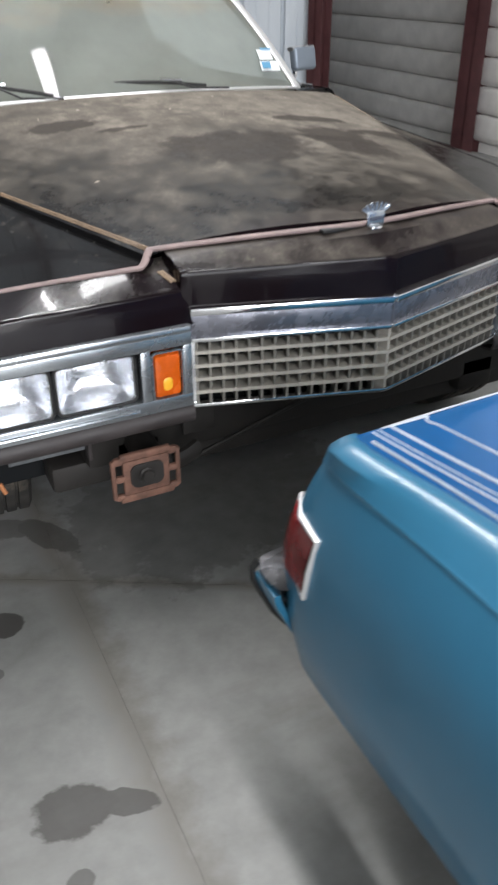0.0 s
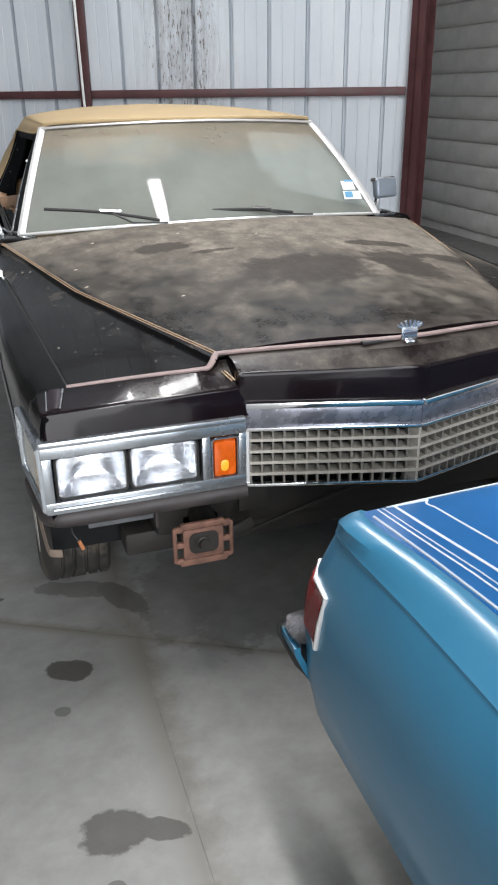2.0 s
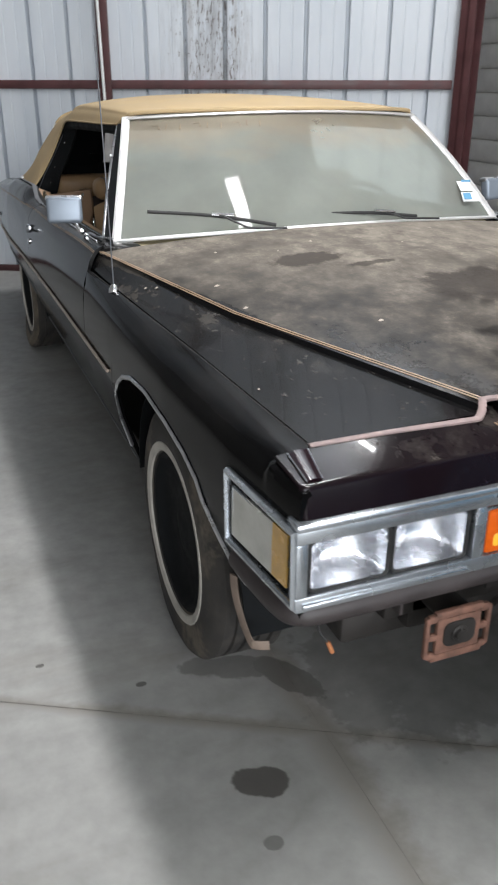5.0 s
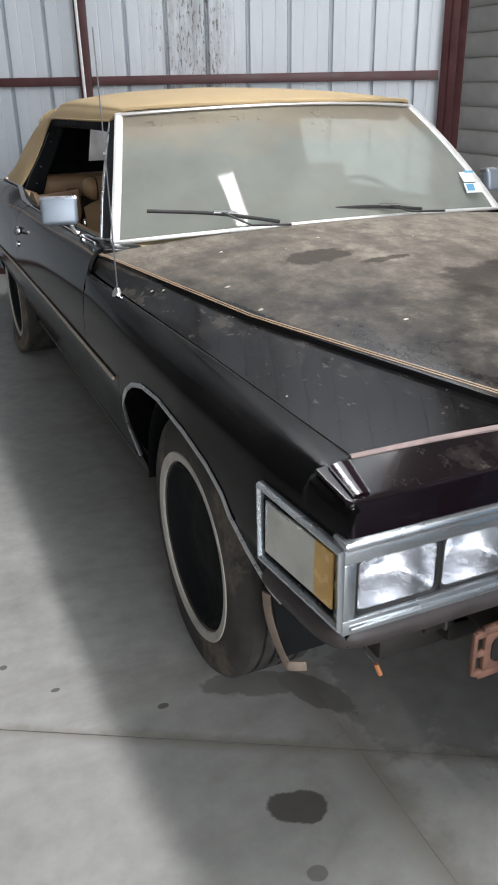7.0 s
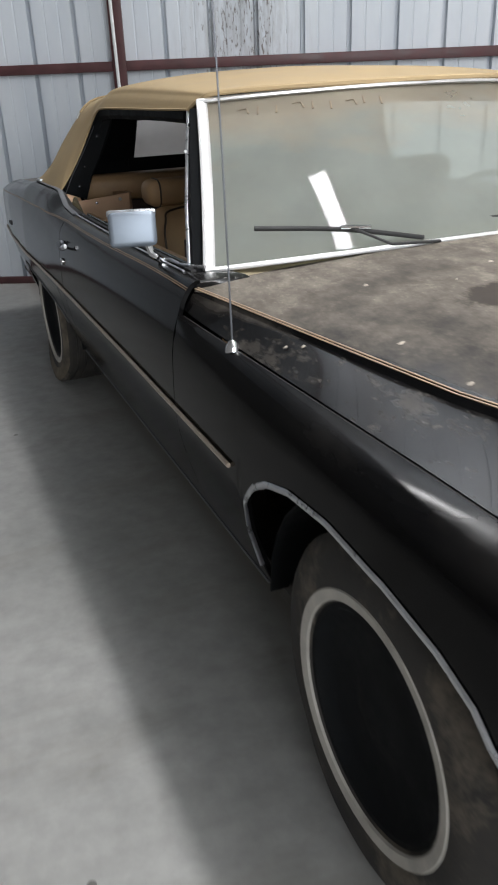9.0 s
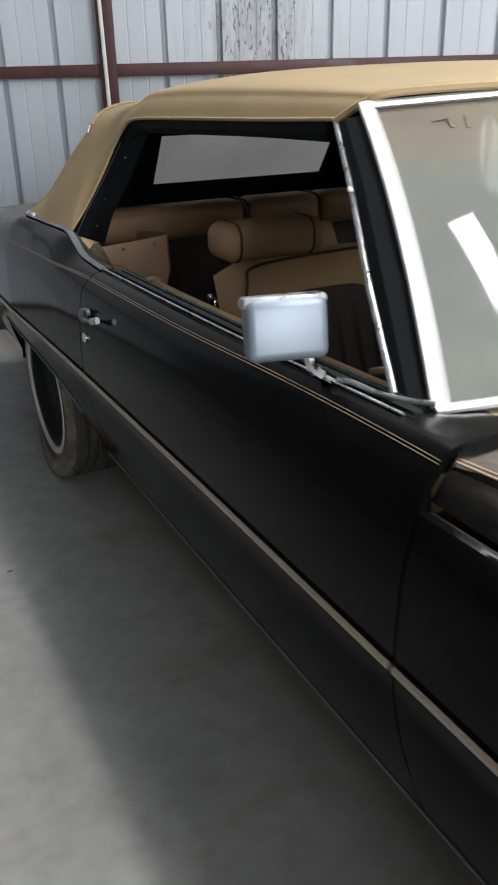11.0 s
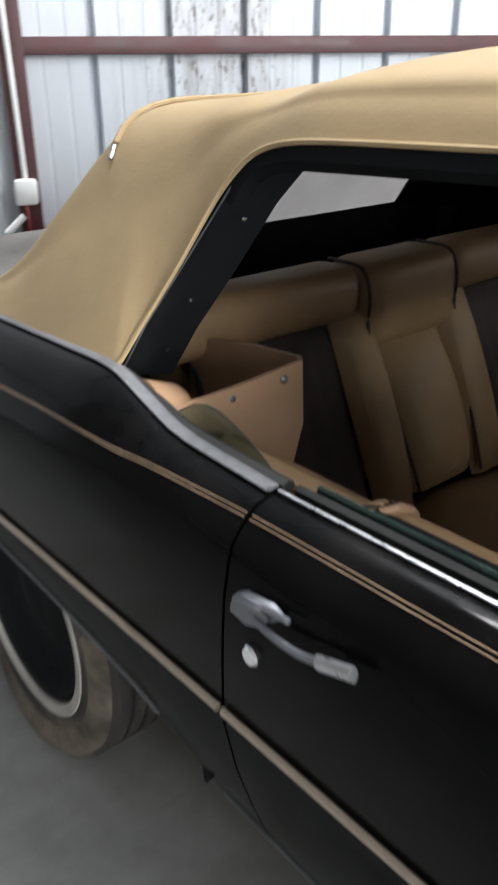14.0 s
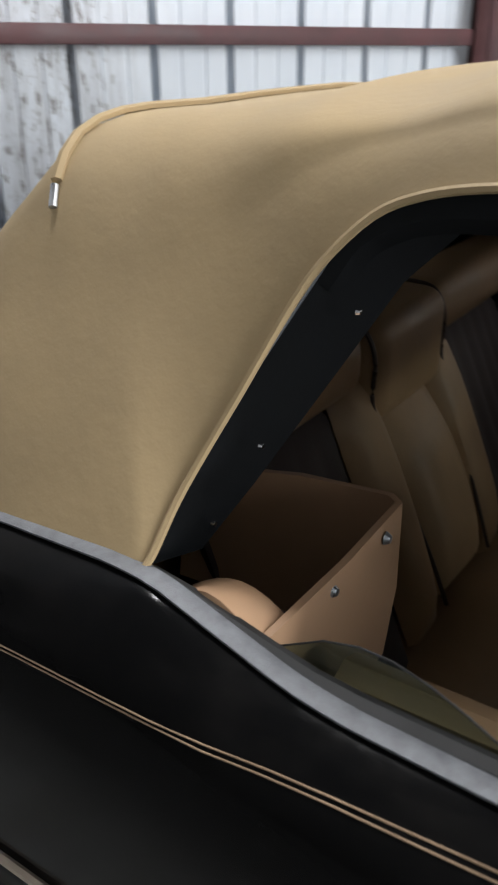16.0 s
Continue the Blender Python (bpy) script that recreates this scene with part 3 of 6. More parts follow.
tagged(part("ceiling", box_bm(-3.9, 4.2, -9.2, 12.2, 6.6, 6.7), ROOF_STEEL, None), "grey sheet-metal roof underside", "ceiling", kind="structure")

for z0 in (1.437, 3.4):
    g = part("girt", box_bm(-5.2, 1.69, -0.085, -0.003, z0, z0 + 0.062, 0.004), RED_STEEL, None)
    g.matrix_world = WALL
    tagged(g, "dark red steel rail across the white wall", "rail", kind="structure")
p = part("wall_post", box_bm(-0.955, -0.865, -0.11, -0.088, 0, 6.4, 0.003), RED_STEEL, None)
p.matrix_world = WALL
tagged(p, "dark red steel wall post", "post", kind="structure")
b = box_bm(-0.918, -0.902, -0.10, -0.003, 0, 6.4)
w = part("web", b, RED_STEEL, p)
w.matrix_parent_inverse = Matrix.Identity(4)
conduit = sweep("conduit", [(-0.915, -0.125, 0.99), (-0.937, -0.125, 2.5), (-0.935, -0.125, 6.3)], 0.022, 0.022, PAPER_WHITE, None)
conduit.matrix_world = WALL
tagged(conduit, "white plastic conduit on the wall post", "pipe", kind="structure")
sweep("loose_cable", smooth_path([(-0.925, -0.137, 0.90), (-0.918, -0.15, 0.85), (-0.915, -0.15, 0.72)], 4), 0.014, 0.014, RED_LENS, conduit, "red cable end")
sweep("loose_plug", [(-0.935, -0.15, 0.855), (-1.01, -0.16, 0.79)], 0.03, 0.03, PAPER_WHITE, conduit, "white plug")
part("end_box", box_bm(-0.962, -0.872, -0.16, -0.112, 0.895, 0.995, 0.016), PAPER_WHITE, conduit, "white junction box")

# steel columns: one ends the white wall, one stands at the siding
def column(name, m, w, d):
    c = part(name, box_bm(-w / 2, w / 2, -d / 2, -d / 2 + 0.012, 0, 6.6, 0.002), RED_STEEL, None)
    part("back_flange", box_bm(-w / 2, w / 2, d / 2 - 0.012, d / 2, 0, 6.6, 0.002), RED_STEEL, c)
    part("column_web", box_bm(-0.006, 0.006, -d / 2, d / 2, 0, 6.6), RED_STEEL, c)
    part("column_side", box_bm(w / 2 - 0.06, w / 2 - 0.05, -d / 2 + 0.01, d / 2 - 0.01, 0, 6.6), RED_STEEL, c)
    c.matrix_world = m
    return tagged(c, "dark red steel I-beam column", "column", kind="structure")


column("column", WALL @ Matrix.Translation((1.79, -0.05, 0)) @ Matrix.Rotation(radians(-30), 4, 'Z'), 0.115, 0.16)
column("column", Matrix.Translation((3.90, 3.69, 0)) @ Matrix.Rotation(radians(-62), 4, 'Z'), 0.20, 0.16)

# fluorescent fixtures under the roof; the third only houses the added wall fill
for lx, ly, lz, turn, watts in LAMPS:
    f = part("fluorescent_fixture", box_bm(-0.11, 0.11, -1.22, 1.22, -0.04, 0.03, 0.01), PAPER_WHITE, None)
    f.matrix_world = Matrix.Translation((lx, ly, lz)) @ Matrix.Rotation(radians(turn), 4, 'Z')
    tagged(f, "white fluorescent ceiling fixture", "lamp", "ceiling lamps")
    for dx in (-0.05, 0.05):
        sweep("tube", [(dx, -1.16, -0.058), (dx, 1.16, -0.058)], 0.026, 0.026, PAPER_WHITE, f)
    for dy in (-0.9, 0.9):
        sweep("hanger", [(0, dy, 0.02), (0, dy, 6.61 - lz)], 0.01, 0.01, DULL_CHROME, f)

# the black convertible
car = empty("convertible_car", "dusty black luxury convertible with tan top, no front bumper", "car")


def body_w(y):
    return interp(y, [(-0.57, 0.895), (-0.3, 0.925), (0.1, 0.948), (0.66, 0.957), (2.5, 0.957), (3.4, 0.96), (4.0, 0.945), (4.45, 0.915), (4.66, 0.87)])


def side_off(z):
    return interp(z, [(0.30, -0.095), (0.345, -0.078), (0.42, -0.05), (0.52, -0.02), (0.62, 0), (0.70, 0), (0.80, -0.004), (0.86, -0.014), (0.90, -0.03)])


def top_edge(y):
    """Half width and height of the body side's upper edge: hood seam, window sill, rear deck."""
    x = interp(y, [(-0.57, 0.874), (-0.452, 0.866), (-0.438, 0.812), (0.12, 0.855), (0.75, 0.904), (0.90, 0.914), (1.0375, 0.922), (1.0385, 0.869), (1.06, 0.868), (2.46, 0.866), (2.66, 0.862), (2.87, 0.846), (3.42, 0.85), (4.4, 0.80), (4.66, 0.76)])
    z = interp(y, [(-0.57, 0.830), (-0.452, 0.840), (-0.438, 0.846), (0.12, 0.868), (0.75, 0.884), (0.90, 0.886), (1.0375, 0.889), (1.0385, 0.966), (1.06, 0.966), (1.35, 0.955), (1.7, 0.942), (2.0, 0.935), (2.46, 0.926), (2.64, 0.930), (2.70, 0.936), (2.84, 0.972), (2.9, 0.975), (3.42, 0.961), (3.7, 0.928), (4.2, 0.888), (4.66, 0.845)])
    return x, z


def low_edge(y):
    return interp(y, [(-0.57, 0.555), (-0.36, 0.50), (-0.31, 0.51), (-0.23, 0.56), (-0.13, 0.655), (-0.05, 0.69), (0.08, 0.72), (0.25, 0.735), (0.39, 0.725), (0.48, 0.70), (0.55, 0.66), (0.60, 0.60), (0.625, 0.50), (0.635, 0.33),
                      (2.60, 0.33), (2.63, 0.39), (2.68, 0.43), (2.76, 0.465), (2.87, 0.49), (3.05, 0.51), (3.3, 0.525), (3.66, 0.53), (3.70, 0.40), (3.72, 0.36), (4.3, 0.40), (4.66, 0.45)])


def side_column(y, n=12):
    zl = low_edge(y)
    xt, zt = top_edge(y)
    w = body_w(y)
    zb = zt - 0.065 if not 2.46 < y < 3.1 else interp(y, [(2.46, 0.861), (3.1, 0.9055)])
    hs = (zt - zb) / 0.065
    col = [(w + side_off(z), y, z) for z in np.linspace(zl, zb, n)]
    xb = col[-1][0]
    q = interp(y, [(-0.57, 1), (-0.453, 1), (-0.437, 0.45), (-0.30, 0.38), (0.2, 0.35), (1.0, 0.2), (1.0385, 0.0)])                  # the shoulder is sharper at the nose
    soft = [(xb - 0.006, zt - 0.045 * hs), (xb - 0.25 * (xb - xt) - 0.004, zt - 0.024 * hs), (xt + 0.45 * (xb - xt), zt - 0.008 * hs), (xt + 0.012, zt - 0.001), (xt, zt)]
    hard = [(xb - 0.002, zt - 0.026), (xb - 0.006, zt - 0.011), (xb - 0.4 * (xb - xt), zt - 0.009 * min(1, (xb - xt) / 0.05)), (xt + 0.3 * (xb - xt), zt - 0.004), (xt, zt)]
    col += [(a[0] + (b[0] - a[0]) * q, y, a[1] + (b[1] - a[1]) * q) for a, b in zip(soft, hard)]
    return col


def surf_x(y, z):
    col = side_column(y)
    return float(np.interp(z, [c[2] for c in col], [c[0] for c in col]))


def side_panel(name, y0, y1, s, parent, label="", extra=(), material=None):
    n = max(4, int((y1 - y0) / 0.03))
    ys = sorted(set([round(float(v), 5) for v in np.linspace(y0, y1, n)] + [v for v in extra if y0 < v < y1]))
    rows = [[(s * p[0], p[1], p[2]) for p in side_column(y)] for y in ys]
    return sheet(name, rows, material or BLACK_PAINT, parent, 0.012, label, out=(s, 0, 0.2))


def on_side(name, y0, y1, s, zf, w, h, material, parent, proud=0.003, label=""):
    """A moulding or painted line that follows the body side at the height zf(y)."""
    ys = np.linspace(y0, y1, max(3, int((y1 - y0) / 0.05)))
    return sweep(name, [(s * (surf_x(y, zf(y)) + proud), y, zf(y)) for y in ys], w, h, material, parent, label, sides=6)


def trim_z(y):
    return soft_interp(y, [(0.66, 0.660), (1.64, 0.655), (2.48, 0.644), (3.0, 0.634), (4.3, 0.60)])


def stripe_z(y):
    return soft_interp(y, [(1.04, 0.950), (1.4, 0.941), (1.75, 0.925), (2.1, 0.916), (2.46, 0.910), (2.7, 0.904), (3.0, 0.896), (3.7, 0.870), (4.6, 0.806)])


ARCH_YS = (-0.47, -0.456, -0.453, -0.445, -0.437, -0.434, -0.42, -0.31, -0.23, -0.13, 0.60, 0.625, 0.635, 2.60, 2.63, 2.68, 3.66, 3.70, 3.72)
for s in (-1, 1):
    fender = side_panel("front_fender", -0.57, 1.037, s, car, extra=ARCH_YS)
    on_side("side_moulding", 0.665, 1.033, s, trim_z, 0.010, 0.0135, TRIM_BEIGE, fender, 0.005, "beige and bright side moulding")
    lip = [(s * (body_w(y) + side_off(low_edge(y)) + 0.002), y, low_edge(y)) for y in np.concatenate([np.linspace(-0.34, 0.60, 50), [0.62, 0.63]])]
    sweep("arch_moulding", lip, 0.008, 0.014, DULL_CHROME, fender, "thin bright wheel-arch moulding", sides=6)
    door = side_panel("door", 1.0415, 2.4700, s, car, "long black door with its window down")
    on_side("side_moulding", 1.043, 2.468, s, trim_z, 0.010, 0.0135, TRIM_BEIGE, door, 0.005, "beige and bright side moulding")
    for dz in (0.0019, -0.0019):
        on_side("pinstripe", 1.043, 2.468, s, lambda y: stripe_z(y) + dz, 0.0016, 0.0019, GOLD_LINE, door, 0.0008, "tan double pinstripe")
    sweep("sill_moulding", [(s * (top_edge(y)[0] + 0.002), y, top_edge(y)[1] + 0.003) for y in np.linspace(1.16, 2.468, 24)], 0.0065, 0.005, DULL_CHROME, door, "bright window sill moulding", sides=6)
    sweep("weatherstrip", [(s * 0.843, y, top_edge(y)[1] - 0.004) for y in np.linspace(1.16, 2.46, 20)], 0.016, 0.02, BLACK_RUBBER, door, sides=6)
    cap = [[(s * x, y, top_edge(y)[1] + dz) for x, dz in ((0.812, -0.05), (0.812, -0.024), (0.802, -0.017), (0.785, -0.018), (0.766, -0.030), (0.757, -0.07), (0.752, -0.30), (0.752, -0.52))] for y in np.linspace(1.22, 2.385, 14)]
    sheet("inner_panel", cap, BLACK_LINING, door, 0.012, "dark vinyl door panel", out=(-s, 0, 0.3))
    sweep("panel_roll", [(s * 0.768, y, top_edge(y)[1] - 0.026) for y in np.linspace(1.25, 2.38, 20)], 0.020, 0.016, TAN_LEATHER, door, "tan vinyl roll along the door top", sides=8)
    sweep("lowered_glass", [(s * 0.829, y, top_edge(y)[1] + 0.001) for y in np.linspace(1.20, 2.44, 20)], 0.007, 0.012, GREEN_EDGE, door, "green edge of the lowered window glass", square=True)
    q = side_panel("rear_quarter_panel", 2.4755, 4.66, s, car, extra=ARCH_YS)
    on_side("side_moulding", 2.478, 4.50, s, trim_z, 0.010, 0.0135, TRIM_BEIGE, q, 0.005, "beige and bright side moulding")
    for dz in (0.0019, -0.0019):
        on_side("pinstripe", 2.478, 4.62, s, lambda y: stripe_z(y) + dz, 0.0016, 0.0019, GOLD_LINE, q, 0.0008, "tan double pinstripe")
    sweep("sill_moulding", [(s * (top_edge(y)[0] + 0.004), y, top_edge(y)[1] + 0.003) for y in np.linspace(2.478, 3.40, 40)], 0.021, 0.005, SCRATCHED_ALU, q, "dull scratched aluminium moulding", square=True)
    lip = [(s * (body_w(y) + side_off(low_edge(y)) + 0.002), y, low_edge(y)) for y in np.linspace(2.70, 3.66, 30)]
    sweep("arch_moulding", lip, 0.006, 0.008, OLD_ALU, q, "thin bright wheel-arch moulding", sides=6)
    on_side("rocker_moulding", 0.66, 2.58, s, lambda y: 0.338, 0.005, 0.006, OLD_ALU, car, 0.002, "thin worn rocker edge")
    # small script badge on the quarter panel, as bars
    b = bmesh.new()
    for k, (dy, hh) in enumerate(((0, 0.02), (0.022, 0.012), (0.038, 0.012), (0.055, 0.018), (0.072, 0.012))):
        box_bm(s * (surf_x(3.98, 0.69) + 0.001), s * (surf_x(3.98, 0.69) + 0.006), 3.94 + dy, 3.952 + dy, 0.682, 0.682 + hh, bm=b)
    part("badge", b, BLACK_RUBBER, q, "small script badge")
    # rear-view mirror on the door
    mirror = part("mirror", box_bm(-0.063, 0.063, -0.022, 0.022, -0.041, 0.051, 0.014, 3), MIRROR_CASE, door, "chrome door mirror")
    mirror.matrix_local = pose(s * 0.938, 1.362, 1.040, -10, 0, s * 14)
    part("mirror_rim", box_bm(-0.066, 0.066, -0.012, 0.028, 0.036, 0.056, 0.008, 2), DULL_CHROME, mirror)
    sweep("mirror_stem", smooth_path([(s * 0.90, 1.362, 1.006), (s * 0.893, 1.355, 0.978), (s * 0.880, 1.348, 0.966)], 4), 0.022, 0.018, CHROME, door)
    sweep("mirror_foot", [(s * 0.873, 1.360, 0.964), (s * 0.873, 1.322, 0.963)], 0.020, 0.010, CHROME, door)
    # door handle and lock
    hx = surf_x(2.43, 0.81)
    plate = bmesh.new()
    outline = [(2.456, 0.808), (2.450, 0.832), (2.432, 0.843), (2.385, 0.850), (2.372, 0.846), (2.374, 0.836), (2.392, 0.826), (2.40, 0.812), (2.425, 0.802)]
    back = [plate.verts.new((s * (hx - 0.004), y, z)) for y, z in outline]
    front = [plate.verts.new((s * (hx + 0.011), 2.415 + (y - 2.415) * 0.88, 0.826 + (z - 0.826) * 0.85)) for y, z in outline]
    plate.faces.new(front)
    plate.faces.new(back[::-1])
    for k in range(len(outline)):
        plate.faces.new((back[k], back[(k + 1) % len(outline)], front[(k + 1) % len(outline)], front[k]))
    bmesh.ops.bevel(plate, geom=[e for e in plate.edges if e.verts[0] in front and e.verts[1] in front], offset=0.003, segments=2, affect='EDGES')
    h = part("handle", plate, HANDLE_METAL, door, "worn chrome door handle")
    sweep("pull_bar", smooth_path([(s * (hx + 0.008), 2.416, 0.826), (s * (hx + 0.015), 2.375, 0.826), (s * (hx + 0.021), 2.325, 0.834), (s * (hx + 0.020), 2.29, 0.842)], 4), 0.009, 0.010, HANDLE_METAL, h)
    sweep("grip_end", [(s * (hx + 0.019), 2.295, 0.840), (s * (hx + 0.015), 2.250, 0.852)], 0.012, 0.017, DULL_CHROME, h, "brighter grip end", sides=8, square=True)
    sweep("lever", [(s * (hx + 0.007), 2.395, 0.846), (s * (hx + 0.008), 2.352, 0.852)], 0.009, 0.008, HANDLE_METAL, h)
    lathe("lock", [(0.0, 0.008), (0.011, 0.008), (0.0135, 0.005), (0.0135, -0.004)], CHROME, door, n=20, centre=(0, 0, 0)).matrix_local = Matrix.Translation((s * surf_x(2.415, 0.765), 2.415, 0.765)) @ Matrix.Scale(s, 4, (1, 0, 0))


def stripe_line(y):
    return interp(y, [(-0.45, 0.455), (0.26, 0.702), (0.75, 0.822), (1.04, 0.893)]), interp(y, [(-0.45, 0.890), (0.26, 0.912), (1.04, 0.949)])


def hood_z(x, y):
    xs, zs = stripe_line(y)
    xe, ze = top_edge(max(y, -0.437))
    step = interp(y, [(0.4, 0.012), (1.0, 0.003)])                         # the crease fades towards the door
    ze = min(ze, zs - step)
    a = abs(x)
    if a >= xs:
        f = (a - xs) / max(1e-6, xe - xs)
        return zs - step + (ze - zs + step) * f ** 1.2
    zc = interp(y, [(-0.58, 0.925), (0.15, 0.966), (0.55, 0.990), (1.0, 0.998)])
    return zs + (zc - zs) * (1 - (a / xs) ** 2.2)


def hood_front(x):
    a = abs(x)
    return -0.432 - 0.052 * max(0, 0.81 - a) / 0.355 if a > 0.455 else -0.445 - 0.125 * (1 - a / 0.455)


rows = []
N_IN, N_OUT = 18, 9
for v in np.linspace(0, 1, 44):
    yb = -0.445 + v * 1.445
    xs, zs = stripe_line(yb)
    xe, ze = top_edge(max(yb, -0.437))
    half = [(u * xs, 0) for u in np.linspace(0, 0.985, N_IN)] + [(xs, 0), (xs + 0.006, 1)] + [(xs + u * (xe - 0.006 - xs), 1) for u in np.linspace(0.12, 1, N_OUT)]
    pts = []
    for x, outer in half:
        yf = hood_front(x)
        y = yf + v * (0.975 + 0.065 * (x / 0.9) ** 2 - yf)
        pts.append((x, y, hood_z(x if outer else min(x, xs * 0.9999), yb)))
    rows.append([(-p[0], p[1], p[2]) for p in pts[::-1]] + pts[1:])
hood = sheet("hood", rows, DUSTY, car, 0.012, "black hood under brown dust and water marks", out=(0, 0, 1))
for s in (-1, 1):
    for d in (0.0, 0.008):
        sweep("pinstripe", [(s * (stripe_line(y)[0] + (-0.004 - d if s < 0 else 0.006 + d)), y, hood_z(stripe_line(y)[0] + (-0.004 - d if s < 0 else 0.006 + d), y) + 0.0015 + 0.004 * max(0, 0.1 - y)) for y in np.linspace(-0.455, 1.03, 30)], 0.0045, 0.003, GOLD_LINE, hood, "tan double pinstripe", sides=6)
    sweep("seam_seal", [(s * (top_edge(y)[0] - 0.004), y, top_edge(y)[1] - 0.006) for y in np.linspace(-0.435, 1.034, 30)], 0.010, 0.010, BLACK_RUBBER, hood, sides=6)
# faded filler strip between hood and nose, stepping down at the creases
half = [(-0.812, -0.438, 0.847), (-0.65, -0.462, 0.860), (-0.50, -0.489, 0.8715), (-0.478, -0.489, 0.874), (-0.462, -0.477, 0.886), (-0.452, -0.464, 0.8935), (-0.430, -0.460, 0.897), (-0.22, -0.524, 0.914)]
strip = smooth_path(half + [(0, -0.586, 0.928)] + [(-x, y, z) for x, y, z in half[::-1]], 3)
sweep("filler_strip", strip, 0.017, 0.011, PINK_SEAL, car, "faded pink rubber filler strip", sides=8)
part("hood_latch_slot", box_bm(-0.115, -0.03, -0.585, -0.568, 0.917, 0.926, 0.003), BLACK_RUBBER, car)

# nose: raised centre over the grille and lower wings over the headlamps
def nose_y(x):
    return -0.570 - 0.119 * (1 - min(abs(x), 0.41) / 0.41)


rows = []
for x in sorted(list(np.linspace(-0.428, 0.428, 33)) + [-0.422, 0.422]):
    f = 1 - min(1, abs(x) / 0.43)
    yb = hood_front(x) - 0.008
    zb = 0.893 + 0.031 * f
    drop = 0.0 if abs(x) < 0.425 else 0.045
    yn = nose_y(x)
    rows.append([(x, yb, zb - drop), (x, (yb + yn) / 2, zb - 0.004 - drop), (x, yn + 0.030, 0.880 + 0.010 * f - drop), (x, yn + 0.014, 0.8765 + 0.010 * f - drop), (x, yn + 0.0100, 0.8752 + 0.010 * f - drop), (x, yn + 0.0078, 0.8722 + 0.010 * f - drop), (x, yn + 0.0068, 0.866 + 0.010 * f - drop), (x, yn + 0.005, 0.835 - 0.5 * drop), (x, yn + 0.002, 0.80)])
nose = sheet("nose_panel", rows, DUSTY, car, 0.01, "glossy black nose panel over the grille", out=(0, -1, 1))
for s in (-1, 1):
    def wing_back(x):
        return hood_front(x) - 0.012 if x > 0.475 else -0.455

    def wing_z(x, y):
        f = (x - 0.424) / 0.462
        zb, zc = 0.878 - 0.036 * f, 0.844 - 0.010 * f
        yb = wing_back(x)
        g = min(1, max(0, (yb - y) / (yb + 0.557)))
        return zb + (zc - zb) * g
    rows = []
    for x, dy in [(0.404, 0), (0.412, 0)] + [(float(q), 0) for q in np.linspace(0.424, 0.866, 20)] + [(0.876, 0.0), (0.882, 0.001), (0.8855, 0.004), (0.887, 0.010)]:
        yb = wing_back(x)
        low = 0.004 * (dy / 0.014) if dy else 0
        top_pts = [(s * x, yb + (-0.557 + dy - yb) * g, wing_z(x, yb + (-0.557 - yb) * g) - low) for g in (0, 0.05, 0.25, 0.5, 0.75, 0.93, 1.0)]
        zc = wing_z(x, -0.557) - low
        rows.append(top_pts + [(s * x, -0.5605 + dy, zc - 0.0010), (s * x, -0.5628 + dy, zc - 0.0036), (s * x, -0.5640 + dy, zc - 0.009), (s * x, -0.567 + dy, zc - 0.025), (s * x, -0.574 + dy, 0.771)])
    wing = sheet("nose_wing", rows, DUSTY, car, 0.008, "glossy black nose panel over the headlamps", out=(0, -1, 1))
    for d in (0.0, 0.008):
        sweep("pinstripe", [(s * (0.452 - d + 0.348 * (y + 0.488)), y, wing_z(0.452 - d + 0.348 * (y + 0.488), y) + 0.002) for y in (-0.50, -0.52, -0.54)], 0.0045, 0.003, GOLD_LINE, wing, "tan double pinstripe", sides=6)
    # bright-edged cap let into the corner of the nose
    def cap_edge(v, w):
        y = -0.452 - 0.098 * v
        xi, xo = 0.822 + 0.018 * v, 0.862 + 0.008 * v
        return (s * (xi + (xo - xi) * w), y, wing_z(xi + (xo - xi) * w, y) + 0.003 + 0.004 * math.sin(math.pi * w) * (1 - 0.3 * v))
    cp = sheet("corner_cap", [[cap_edge(v, w) for w in np.linspace(0, 1, 7)] for v in np.linspace(0, 1, 7)], MAROON_BLACK, wing, 0.006, "glossy black corner cap with bright edges", out=(0, 0, 1))
    for w in (0.0, 1.0):
        sweep("cap_edge", [cap_edge(v, w) for v in np.linspace(0, 1, 7)], 0.0035, 0.004, SATIN, cp, sides=6)

# crest standing on the nose
b = box_bm(-0.021, 0.021, -0.604, -0.598, 0.925, 0.957, 0.002)
for k in range(7):
    a = radians(-60 + 20 * k)
    box_bm(-0.0025, 0.0025, -0.603, -0.599, 0.0, 0.022, bm=b, m=Matrix.Translation((math.sin(a) * 0.016, 0, 0.952)) @ Matrix.Rotation(a, 4, 'Y'))
crest = part("crest", b, SATIN, car, "small chrome crest with a crown")
part("crest_band", box_bm(-0.017, 0.017, -0.6065, -0.6045, 0.938, 0.945), BAND_METAL, crest)
part("crest_foot", box_bm(-0.012, 0.012, -0.612, -0.59, 0.914, 0.926, 0.003), CHROME, crest)


# grille: a shallow V of bars in a chrome surround
def grille_pt(s, f, z, back=0.0):
    """f: 0 at the middle, 1 at the outer end."""
    n = Vector((s * 0.119, 0.41, 0)).normalized()
    return Vector((s * 0.41 * f, -0.687 + 0.119 * f, z)) + Vector((n.x * back * -1 * 0, n.y * back, 0))


